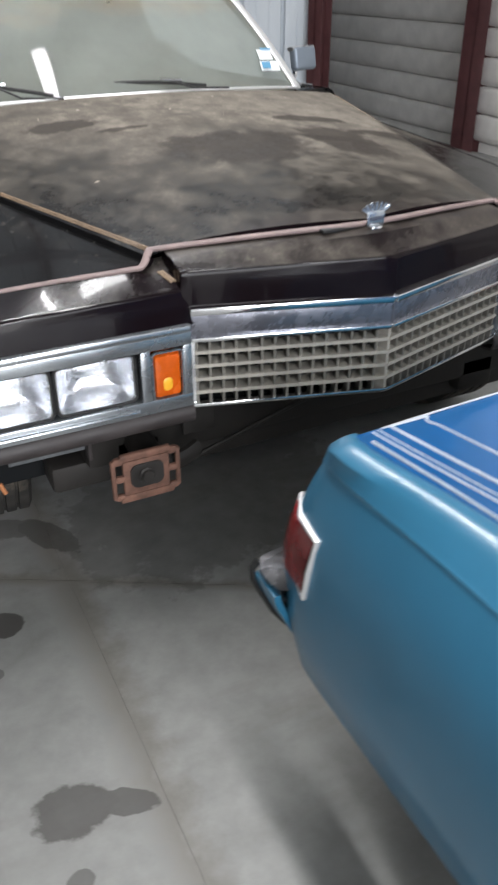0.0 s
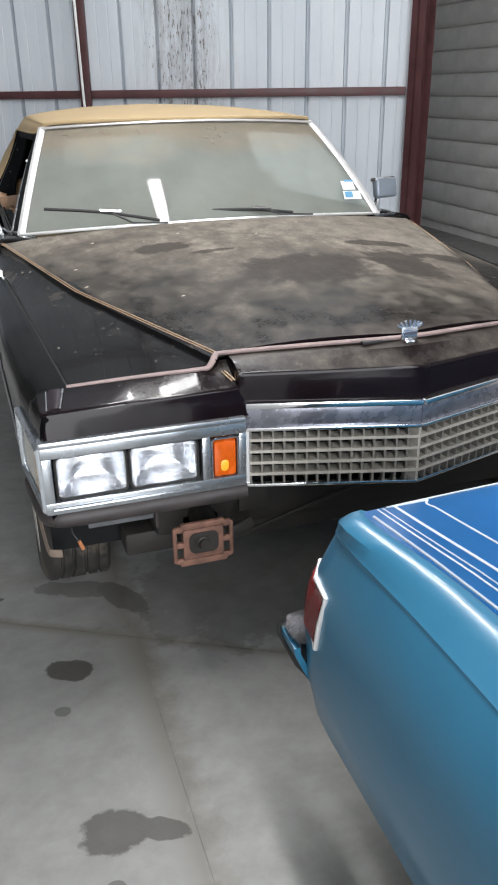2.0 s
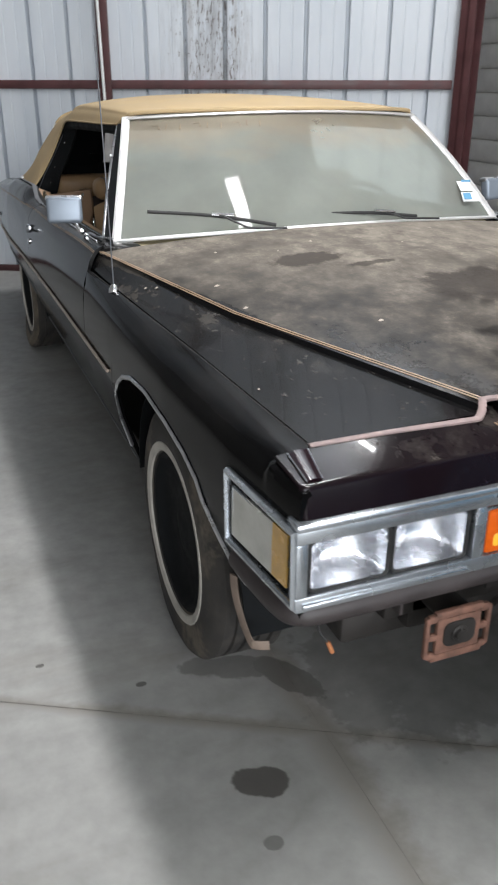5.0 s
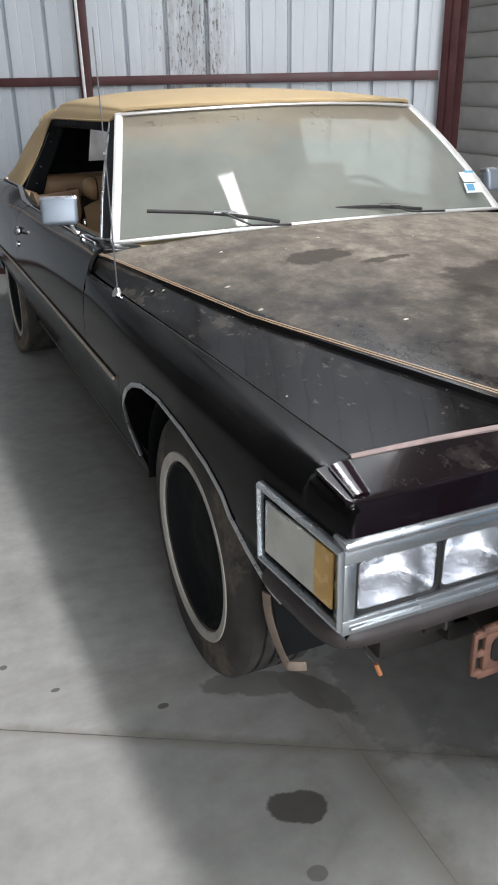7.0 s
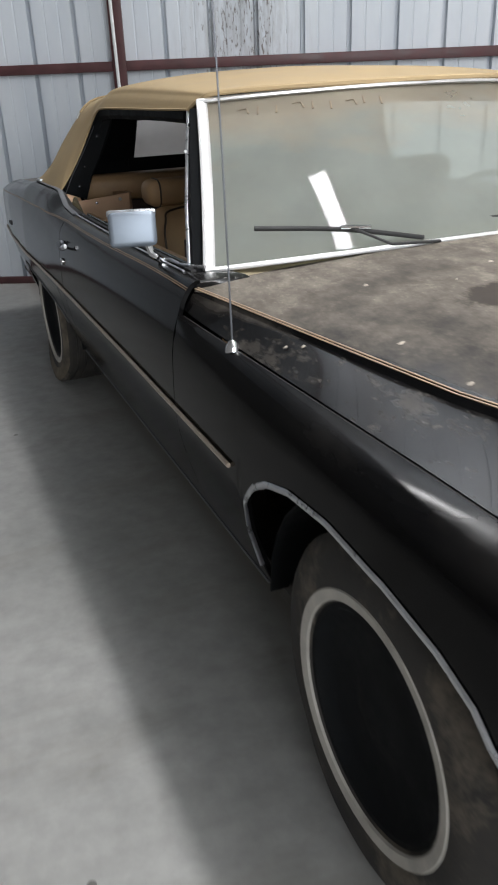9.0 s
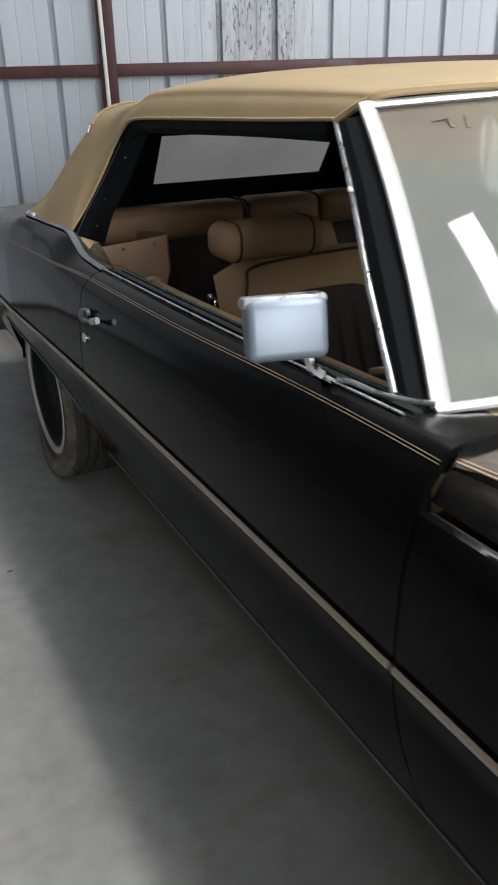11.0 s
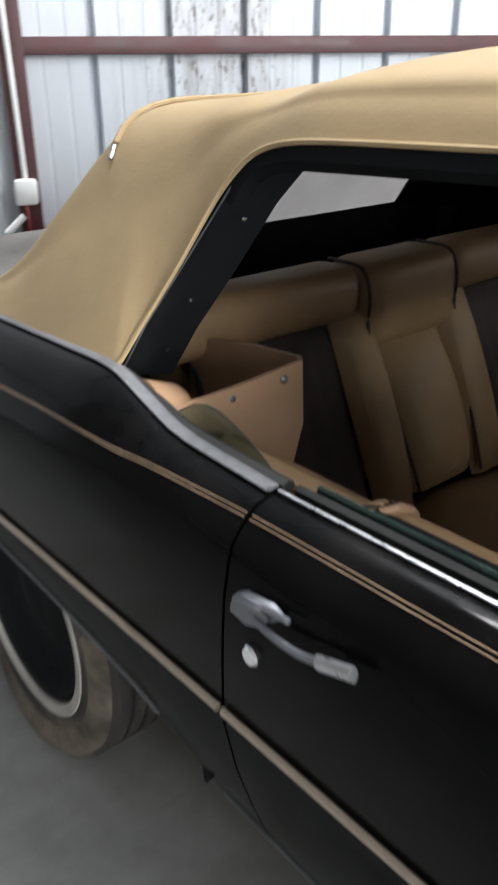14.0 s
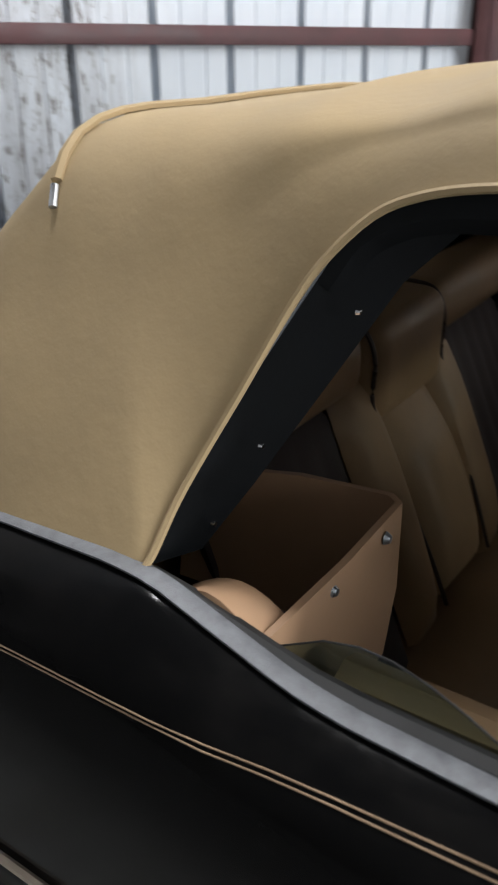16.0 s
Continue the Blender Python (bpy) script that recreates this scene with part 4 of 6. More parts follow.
def vbar(s, f, z0, z1, w, depth, bm=None):
    p = grille_pt(s, f, 0)
    m = Matrix.Translation(p) @ Matrix.Rotation(s * math.atan2(0.119, 0.41), 4, 'Z')
    return box_bm(-w / 2, w / 2, 0, depth, z0, z1, bm=bm, m=m)


def hbar(s, z, h, depth, f0=0.0, f1=1.0, out=0.0, bm=None, bevel=0.0):
    a, c = grille_pt(s, f0, z), grille_pt(s, f1, z)
    L = (c - a).length
    m = Matrix.Translation((a + c) / 2) @ Matrix.Rotation(s * math.atan2(0.119, 0.41), 4, 'Z')
    return box_bm(-L / 2, L / 2, -out, depth, -h / 2, h / 2, bevel, 2, bm=bm, m=m)


grille = part("grille", vbar(-1, 1.0, 0.578, 0.80, 0.016, 0.05), CHROME, car, "chrome grille of small square cells")
part("grille_post", vbar(1, 1.0, 0.578, 0.80, 0.016, 0.05), CHROME, grille)
part("grille_post", vbar(1, 0.0, 0.578, 0.735, 0.008, 0.03), GRILLE_GREY, grille)
for s in (-1, 1):
    for z, h, out, nm in ((0.764, 0.050, 0.004, "band"), (0.797, 0.016, 0.014, "top_rail"), (0.735, 0.010, 0.010, "lower_rail"), (0.583, 0.009, 0.006, "bottom_rail")):
        part("grille_" + nm, hbar(s, z, h, 0.04, 0, 1.0, out, bevel=0.003), BAND_METAL if nm == "band" else CHROME, grille, "bright chrome rail")
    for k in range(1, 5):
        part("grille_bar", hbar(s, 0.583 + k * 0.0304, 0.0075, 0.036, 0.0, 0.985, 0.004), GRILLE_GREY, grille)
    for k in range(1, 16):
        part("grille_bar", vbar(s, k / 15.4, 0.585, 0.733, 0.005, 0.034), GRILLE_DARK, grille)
    sheet("grille_backing", [[tuple(grille_pt(s, f, z, 0.05)) for f in (0, 0.5, 1)] for z in (0.57, 0.80)], BLACK_LINING, grille, 0.004)


# headlamps
def bars(rects, y0, y1, bevel=0.004):
    b = bmesh.new()
    for x0, x1, z0, z1 in rects:
        box_bm(x0, x1, y0, y1, z0, z1, bevel, 2, bm=b)
    return b


def rounded(x0, x1, z0, z1, r, n=5):
    pts = []
    for cx, cz, a0 in ((x1 - r, z1 - r, 0), (x0 + r, z1 - r, 90), (x0 + r, z0 + r, 180), (x1 - r, z0 + r, 270)):
        for k in range(n + 1):
            a = radians(a0 + 90 * k / n)
            pts.append((cx + r * math.cos(a), cz + r * math.sin(a)))
    return pts


def dish(name, x0, x1, z0, z1, r, rings, material, parent, label=""):
    """A rounded rectangle stepped in or out: rings of (scale, y)."""
    cx, cz = (x0 + x1) / 2, (z0 + z1) / 2
    base = rounded(x0, x1, z0, z1, r)
    rows = [[(cx + (px - cx) * k, y, cz + (pz - cz) * k) for px, pz in base] for k, y in rings]
    v, f = grid(rows, True)
    v.append((cx, rings[-1][1], cz))
    n = len(base)
    o = (len(rings) - 1) * n
    f += [(o + j, o + (j + 1) % n, len(v) - 1) for j in range(n)]
    return mesh_ob(name, v, f, material, parent, label)


for s in (-1, 1):
    def X(a, b):
        return (min(s * a, s * b), max(s * a, s * b))
    bz = part("headlamp_bezel", bars([(*X(0.412, 0.898), 0.729, 0.757), (*X(0.412, 0.898), 0.588, 0.618), (*X(0.875, 0.898), 0.6175, 0.7295), (*X(0.502, 0.523), 0.6175, 0.7295), (*X(0.412, 0.431), 0.6175, 0.7295)], -0.578, -0.545, 0.002), SATIN, car, "satin silver headlamp surround")
    part("bezel_brow", bars([(*X(0.414, 0.902), 0.757, 0.774)], -0.586, -0.54, 0.006), SATIN, bz, "chrome moulding over the headlamps")
    part("bezel_ledge", bars([(*X(0.53, 0.885), 0.596, 0.606)], -0.585, -0.55, 0.004), SATIN, bz)
    part("bezel_backing", bars([(*X(0.42, 0.89), 0.60, 0.75)], -0.50, -0.495, 0), BLACK_LINING, bz)
    for a, c in ((0.868, 0.704), (0.697, 0.532)):
        x0, x1 = X(a, c)
        lamp = dish("headlamp", x0, x1, 0.621, 0.727, 0.014, [(1.0, -0.566), (0.93, -0.566), (0.93, -0.558), (0.86, -0.538), (0.62, -0.515), (0.3, -0.503)], REFLECTOR, bz, "rectangular sealed-beam headlamp")
        dish("lens", x0 + 0.004, x1 - 0.004, 0.625, 0.723, 0.012, [(1.0, -0.564), (0.97, -0.569), (0.8, -0.572), (0.4, -0.574)], LAMP_GLASS, lamp)
        sweep("lamp_rim", [(px, -0.567, pz) for px, pz in rounded(x0, x1, 0.621, 0.727, 0.014)], 0.007, 0.006, BLACK_RUBBER, lamp, "dark rubber gasket", up=(0, 1, 0), closed=True)
    x0, x1 = X(0.437, 0.494)
    amb = dish("turn_lamp", x0, x1, 0.619, 0.716, 0.006, [(1.0, -0.545), (1.0, -0.568), (0.92, -0.575), (0.5, -0.578)], AMBER, bz, "orange turn signal lens")
    dish("bulb", x0 + 0.014, x1 - 0.019, 0.634, 0.668, 0.011, [(1.0, -0.576), (0.8, -0.5785), (0.4, -0.5795)], AMBER_GLOW, amb, "yellow bulb behind the lens")
    sweep("lamp_rim", [(px, -0.572, pz) for px, pz in rounded(x0 - 0.004, x1 + 0.004, 0.614, 0.721, 0.008)], 0.006, 0.010, SATIN, amb, up=(0, 1, 0), closed=True)
    # side marker wrapped round the fender
    def side_pt(y, z):
        return (s * (body_w(y) + side_off(z) + 0.004), y, z)
    frame_pts = [side_pt(y, z) for y, z in ((-0.572, 0.600), (-0.572, 0.752), (-0.312, 0.760), (-0.312, 0.604))]
    fr = sweep("side_marker", frame_pts, 0.016, 0.024, SATIN, car, "chrome-framed side marker lamp", up=(1, 0, 0), closed=True, sides=8, square=False)
    sweep("inner_frame", [tuple(Vector(p) + Vector((-s * 0.004, (0.03 if p[1] < -0.5 else -0.022), (0.026 if p[2] < 0.68 else -0.026)))) for p in frame_pts], 0.008, 0.012, SATIN, fr, up=(1, 0, 0), closed=True)
    for y0, y1, mt, nm in ((-0.545, -0.492, AMBER_PALE, "amber_lens"), (-0.492, -0.33, CLEAR_LENS, "clear_lens")):
        sheet(nm, [[(side_pt(y, z)[0] + s * 0.001, y, z) for z in (0.625, 0.68, 0.735)] for y in np.linspace(y0, y1, 4)], mt, fr, 0.004, out=(s, 0, 0))
    # valance under the lamps, rounding into the fender
    prof = [(0.004, 0.592), (-0.006, 0.586), (-0.014, 0.574), (-0.015, 0.562), (-0.010, 0.550), (0.004, 0.542), (0.03, 0.540)]
    path = smooth_path([(s * 0.41, -0.566), (s * 0.6, -0.566), (s * 0.82, -0.566), (s * 0.88, -0.556), (s * 0.903, -0.52), (s * 0.915, -0.42), (s * 0.92, -0.33)], 4)
    rows = []
    for i, p in enumerate(path):
        d = np.array(path[min(i + 1, len(path) - 1)]) - np.array(path[max(i - 1, 0)])
        nrm = np.array((-d[1], d[0])) / np.linalg.norm(d) * s
        rows.append([(p[0] + nrm[0] * o, p[1] + nrm[1] * o, z) for o, z in prof])
    sheet("valance", rows, VALANCE, car, 0.006, "dirty dark lower valance", out=(s * 0.3, -1, 0))

# what shows below the missing bumper
part("radiator_support", box_bm(-0.62, 0.62, -0.44, -0.40, 0.40, 0.86, 0.01), DARK_METAL, car, "dark radiator support")
part("cross_member", box_bm(-0.70, 0.70, -0.40, -0.30, 0.33, 0.40, 0.012), DARK_METAL, car)
for s in (-1, 1):
    part("frame_rail", box_bm(min(s * 0.56, s * 0.44), max(s * 0.56, s * 0.44), -0.44, 4.5, 0.36, 0.46, 0.012), DARK_METAL, car)
    part("inner_fender", box_bm(min(s * 0.60, s * 0.62), max(s * 0.60, s * 0.62), -0.42, 0.75, 0.40, 0.86, 0.005), DARK_METAL, car)
    for y0, y1 in ((-0.30, 0.64), (2.62, 3.72)):
        sheet("wheel_house", [[(s * x, 0.5 * (y0 + y1) + 0.5 * (y1 - y0) * math.cos(a), 0.33 + 0.42 * math.sin(a)) for x in (0.60, 0.885)] for a in np.linspace(0, math.pi, 16)], BLACK_LINING, car, 0.006)
bk = part("bumper_bracket", bars([(-0.585, -0.470, 0.484, 0.502), (-0.590, -0.464, 0.380, 0.400), (-0.606, -0.595, 0.392, 0.492), (-0.459, -0.448, 0.392, 0.492), (-0.580, -0.474, 0.399, 0.485), (-0.598, -0.577, 0.434, 0.450), (-0.477, -0.456, 0.434, 0.450), (-0.600, -0.578, 0.478, 0.496), (-0.600, -0.578, 0.388, 0.404), (-0.476, -0.454, 0.478, 0.496), (-0.476, -0.454, 0.388, 0.404)], -0.574, -0.560, 0.005), RUST, car, "rusty bumper bracket plate")
dish("bracket_pad", -0.565, -0.488, 0.415, 0.474, 0.018, [(1.0, -0.573), (0.97, -0.577), (0.7, -0.578), (0.5, -0.576)], DARK_METAL, bk, "black oily pad on the bracket")
lathe("bracket_boss", [(0.0, -0.012), (0.012, -0.012), (0.014, -0.006), (0.018, -0.004), (0.020, 0.002)], DARK_METAL, bk, "black bolt and washer", n=24, axis='Y', centre=(-0.527, -0.574, 0.444))
sweep("shock_end", [(-0.452, -0.55, 0.440), (-0.42, -0.545, 0.447), (-0.39, -0.53, 0.452)], 0.03, 0.045, DARK_METAL, bk)
lathe("bumper_shock", [(0.0, 0.0), (0.034, 0.0), (0.034, 0.25), (0.0, 0.25)], DARK_METAL, car, n=20, axis='Y', centre=(-0.50, -0.56, 0.45))
sweep("brace_rod", [(-0.43, -0.50, 0.395), (-0.09, -0.46, 0.462), (0.15, -0.44, 0.50)], 0.012, 0.012, DARK_METAL, car)
part("air_deflector", box_bm(-0.41, -0.33, -0.50, -0.49, 0.47, 0.58, 0.004), DARK_METAL, car)
part("splash_plate", box_bm(-0.80, -0.63, -0.492, -0.486, 0.490, 0.56, 0.002), OLD_ALU, car, "bluish grey splash plate")
part("plate_stay", box_bm(-0.636, -0.628, -0.52, -0.486, 0.475, 0.55, 0.003), VALANCE, car)
wire = sweep("loose_wire", smooth_path([(-0.845, -0.56, 0.55), (-0.846, -0.578, 0.535), (-0.834, -0.588, 0.515)], 4), 0.004, 0.004, BLACK_RUBBER, car, "loose wire with an orange plug")
sweep("plug", [(-0.834, -0.588, 0.517), (-0.826, -0.592, 0.494)], 0.009, 0.009, ORANGE_PLASTIC, wire)
sweep("loose_trim", smooth_path([(-0.912, -0.300, 0.505), (-0.910, -0.305, 0.455), (-0.905, -0.335, 0.405), (-0.899, -0.365, 0.374), (-0.893, -0.375, 0.370), (-0.865, -0.390, 0.372)], 4), 0.024, 0.005, DIRTY_TRIM, car, "bent strip of dirty trim", up=(1, 0.4, 0))
part("underbody", box_bm(-0.84, 0.84, -0.10, 4.55, 0.30, 0.34, 0.01), DARK_METAL, car)

# wheels
def wheel(x, y, s, flat=0.0):
    w = lathe("wheel", [(0.220, -0.06), (0.224, 0.085), (0.220, 0.100), (0.210, 0.098), (0.198, 0.080), (0.18, 0.070), (0.11, 0.064), (0.085, 0.070), (0.05, 0.074), (0.0, 0.074)], BLACK_LINING, car, "plain black steel wheel, no cover")
    t = [(0.221, -0.09), (0.27, -0.106), (0.332, -0.094)]
    for k in range(5):
        c = -0.07 + k * 0.035
        t += [(0.3475, c - 0.012), (0.3475, c + 0.012), (0.340, c + 0.0145), (0.340, c + 0.0205)] if k < 4 else [(0.3475, c - 0.012), (0.3475, c + 0.010)]
    t += [(0.336, 0.092), (0.31, 0.104), (0.275, 0.109), (0.255, 0.110), (0.226, 0.104), (0.221, 0.098)]
    tyre = lathe("tyre", t, TYRE_RUBBER, w, "worn dirty tyre", n=64)
    for v in tyre.data.vertices:                                # the sidewall bellies out over the ground
        k = max(0, -v.co.z - 0.20) / 0.147
        r = math.hypot(v.co.y, v.co.z)
        v.co.x += flat * k * (1 if v.co.x > 0 else -1) * max(0, min(1, (r - 0.25) / 0.05))
        v.co.z = max(v.co.z, -0.3465 + 0.2 * flat)
    if flat > 0.03:                                             # mud caked on the lower half of the sagging sidewall
        tyre.data.materials.append(MUDDY_RUBBER)
        for f in tyre.data.polygons:
            c = f.center
            if c.x > 0.09 and 0.268 < math.hypot(c.y, c.z) < 0.337 and c.z < 0.09:
                f.material_index = 1
    lathe("whitewall", [(0.2520, 0.1085), (0.2495, 0.1120), (0.228, 0.1090), (0.225, 0.102)], WHITEWALL, w, "thin whitewall band", n=64)
    w.matrix_local = Matrix.Translation((x, y, 0.347)) @ Matrix.Rotation(0 if s > 0 else math.pi, 4, 'Z')


for yy in (0.175, 3.235):
    for s in (-1, 1):
        wheel(s * 0.803, yy, s, 0.040 if yy > 1 else 0.014)

# antenna
ant = lathe("antenna", [(0.0, 0.0), (0.017, 0.0), (0.015, 0.012), (0.009, 0.022), (0.004, 0.026), (0.0, 0.026)], CHROME, car, "thin chrome antenna mast", n=16, axis='Z', centre=(-0.906, 0.752, 0.878))
sweep("mast", [(-0.906, 0.752, 0.90), (-0.907, 0.757, 1.30), (-0.910, 0.762, 1.58)], 0.004, 0.004, HANDLE_METAL, ant)

# dried specks and scraps lying on the hood
rng = random.Random(7)
for k in range(20):
    if k < 4:
        x, y = ((-0.809, 0.611), (-0.835, 0.64), (-0.66, 0.275), (-0.78, 0.56))[k]
    else:
        x, y = rng.uniform(-0.8, 0.75), rng.uniform(-0.35, 0.9)
    xs, zs = stripe_line(y)
    if abs(x) > top_edge(y)[0] - 0.03 or abs(abs(x) - xs) < 0.02:
        continue
    r = rng.uniform(0.002, 0.006) * (1.25 if k < 4 else 1)
    n = 7
    pts = [(x + r * rng.uniform(0.6, 1.3) * math.cos(2 * math.pi * j / n) * 1.5, y + r * rng.uniform(0.6, 1.3) * math.sin(2 * math.pi * j / n)) for j in range(n)]
    b = bmesh.new()
    ring = [b.verts.new((px, py, hood_z(px, py) + 0.0005)) for px, py in pts]
    tip = b.verts.new((x, y, hood_z(x, y) + 0.004))
    for j in range(n):
        b.faces.new((ring[j], ring[(j + 1) % n], tip))
    part("dried_speck", b, SPECK, hood)

# windshield
def ws_base(x):
    return np.array((x, 0.990 + 0.178 * (x / 0.8) ** 2, 0.992 - 0.040 * (x / 0.8) ** 2))


def ws_top(x):
    return np.array((x, 1.43 + 0.178 * (x / 0.64) ** 2, 1.362 - 0.026 * (x / 0.64) ** 2))


def ws_pt(u, v):
    p = ws_base(0.80 * u) * (1 - v) + ws_top(0.636 * u) * v
    return p + np.array((0, -0.66, 0.75)) * 0.02 * 4 * v * (1 - v)


windshield = sheet("windshield", [[tuple(ws_pt(u, v)) for u in np.linspace(-1, 1, 33)] for v in np.linspace(0.0, 1.0, 13)], WINDSHIELD, car, 0.0, "dusty hazy windshield glass")
OUT = np.array((0, -0.66, 0.75)) * 0.006
rng = random.Random(3)
for k in range(9):                                             # finger marks in the film along the top
    u0 = -0.86 + 0.075 * k
    v0 = 0.90 + rng.uniform(-0.012, 0.012)
    pts = [(u0, v0 - 0.035), (u0 + 0.008, v0 + 0.02)] if k % 3 else [(u0, v0 + 0.015), (u0 + 0.035, v0 + 0.02), (u0 + 0.04, v0 - 0.02)]
    sweep("finger_mark", [tuple(ws_pt(u, v) + OUT * 0.35) for u, v in pts], 0.006, 0.0015, FINGER_MARK, windshield, sides=6)
sweep("base_moulding", [tuple(ws_pt(u, 0.0) + OUT) for u in np.linspace(-1.01, 1.01, 30)], 0.026, 0.014, BRIGHT_TRIM, windshield, "bright windshield moulding", sides=8)
sweep("header_moulding", [tuple(ws_pt(u, 1.0) + OUT) for u in np.linspace(-1.01, 1.01, 30)], 0.030, 0.016, BRIGHT_TRIM, windshield, "bright windshield moulding", sides=8)
for s in (-1, 1):
    sweep("pillar_moulding", [tuple(ws_pt(s * 1.0, v) + OUT) for v in np.linspace(0, 1, 12)], 0.034, 0.016, BRIGHT_TRIM, windshield, "bright windshield moulding", up=(0, -0.66, 0.75))
    edge_pts = [(0.832, 1.215, 0.950), (0.775, 1.373, 1.085), (0.710, 1.526, 1.217), (0.652, 1.664, 1.313)]
    rows = []
    for v, e in zip((0.0, 0.36, 0.70, 0.97), edge_pts):
        a = ws_pt(1.0, v) + np.array((0.014, 0.000, -0.002))
        e = np.array(e)
        rows.append([(s * c[0], c[1], c[2]) for c in (a, a * 0.5 + e * 0.5 + np.array((0.012, -0.004, 0.002)), e)])
    pl = sheet("pillar", rows, BLACK_LINING, car, 0.022, "black windshield pillar", out=(s, -0.4, 0.2))
    sweep("pillar_edge", [(s * (x + 0.002), y + 0.004, z) for x, y, z in edge_pts], 0.013, 0.010, DULL_CHROME, pl, "bright door-seal strip")
    lathe("pillar_snap", [(0.0, -0.004), (0.004, -0.003), (0.005, 0.0)], PAPER_WHITE, pl, n=10, axis='Y', centre=(s * 0.722, 1.520, 1.215))
    sweep("pillar_foot", smooth_path([(s * 0.812, 1.16, 0.968), (s * 0.838, 1.20, 0.966), (s * 0.852, 1.25, 0.964), (s * 0.862, 1.29, 0.968), (s * 0.868, 1.33, 0.962)], 4), 0.009, 0.009, DULL_CHROME, pl)
sweep("header_rail", [tuple(ws_top(x) + np.array((0, 0.035, -0.004))) for x in np.linspace(-0.62, 0.62, 20)], 0.05, 0.03, BLACK_LINING, car)
for s in (-1, 1):                                              # body corners between hood, door and glass
    outer = [(0.890, 1.030, 0.940), (0.874, 1.046, 0.960), (0.866, 1.10, 0.963), (0.864, 1.18, 0.960), (0.862, 1.25, 0.956)]
    inner = [(0.74, 0.99, 0.955), (0.745, 1.06, 0.962), (0.765, 1.115, 0.960), (0.790, 1.150, 0.951), (0.806, 1.185, 0.945)]
    sheet("cowl_corner", [[(s * (a[0] + (b[0] - a[0]) * u), a[1] + (b[1] - a[1]) * u, a[2] + (b[2] - a[2]) * u + 0.002 * math.sin(math.pi * u)) for u in np.linspace(0, 1, 6)] for a, b in zip(ease_path(outer, 3), ease_path(inner, 3))], BLACK_PAINT, car, 0.006, "black cowl corner below the glass", out=(0, 0, 1))
sheet("cowl", [[(x, y0 + 0.065 * (x / 0.9) ** 2, z - 0.035 * (x / 0.85) ** 2) for x in np.linspace(-0.86, 0.86, 20)] for y0, z in ((0.955, 0.985), (0.985, 0.984), (1.10, 0.965))], DUSTY, car, 0.01, "dusty black cowl")
for x0, y0, z0, x1, y1, z1, px in ((-0.704, 1.085, 1.064, -0.256, 1.012, 1.006, -0.47), (-0.086, 1.040, 1.030, 0.32, 1.005, 1.008, 0.16)):
    wp = sweep("wiper", smooth_path([(x0, y0, z0), ((x0 + x1) / 2, (y0 + y1) / 2 - 0.004, (z0 + z1) / 2 + 0.01), (x1, y1, z1)], 5), 0.010, 0.013, BLACK_RUBBER, car, "black windshield wiper")
    sweep("arm", [(px, (y0 + y1) / 2 - 0.012, (z0 + z1) / 2 + 0.018), (px + 0.10, 0.985, 1.006), (px + 0.24, 0.975, 1.0)], 0.012, 0.008, BLACK_RUBBER, wp)
    sweep("clip", [(px - 0.02, (y0 + y1) / 2 - 0.014, (z0 + z1) / 2 + 0.018), (px + 0.06, (y0 + y1) / 2 - 0.022, (z0 + z1) / 2 + 0.012)], 0.012, 0.010, CHROME, wp)
# inspection stickers inside the glass
st = sheet("sticker", [[tuple(np.array(p) + np.array((0, 0.006, -0.006))) for p in ((0.635, 1.212, 1.108), (0.70, 1.222, 1.105))], [tuple(np.array(p) + np.array((0, 0.006, -0.006))) for p in ((0.63, 1.165, 1.075), (0.695, 1.175, 1.072))]], PAPER_WHITE, car, 0.001, "white and blue inspection stickers")
sheet("sticker_print", [[(0.642, 1.196, 1.109), (0.694, 1.206, 1.106)], [(0.640, 1.190, 1.102), (0.692, 1.199, 1.099)]], PAPER_BLUE, st, 0.001)
st2 = sheet("sticker", [[(0.625, 1.165, 1.064), (0.715, 1.178, 1.060)], [(0.622, 1.135, 1.032), (0.712, 1.148, 1.028)]], PAPER_WHITE, car, 0.001, "square sticker with blue print")
sheet("sticker_print", [[(0.63, 1.158, 1.061), (0.67, 1.164, 1.060)], [(0.628, 1.138, 1.040), (0.668, 1.144, 1.038)]], PAPER_BLUE, st2, 0.001)

# soft top
STN = [(1.415, 1.382, 1.57, 0.585, 1.368, 1.67, 0.655, 1.320), (1.8, 1.415, 1.85, 0.60, 1.378, 1.90, 0.672, 1.316), (2.3, 1.424, 2.3, 0.60, 1.384, 2.3, 0.68, 1.31),
       (2.62, 1.420, 2.62, 0.60, 1.374, 2.63, 0.684, 1.302), (2.78, 1.390, 2.75, 0.600, 1.346, 2.715, 0.686, 1.285), (2.89, 1.378, 2.85, 0.605, 1.338, 2.773, 0.702, 1.235),
       (2.96, 1.362, 2.92, 0.61, 1.327, 2.825, 0.752, 1.120), (3.02, 1.352, 2.98, 0.615, 1.319, 2.857, 0.803, 1.030), (3.07, 1.346, 3.04, 0.615, 1.314, 2.868, 0.844, 0.977),
       (3.13, 1.341, 3.12, 0.615, 1.309, 3.0, 0.85, 0.976)]
CURTAIN = [(3.19, 1.298, 3.17, 0.645, 1.258, 3.08, 0.852, 0.975), (3.26, 1.22, 3.22, 0.69, 1.18, 3.16, 0.853, 0.974), (3.385, 1.04, 3.32, 0.74, 1.06, 3.28, 0.853, 0.971), (3.46, 0.97, 3.42, 0.78, 0.985, 3.42, 0.85, 0.966)]


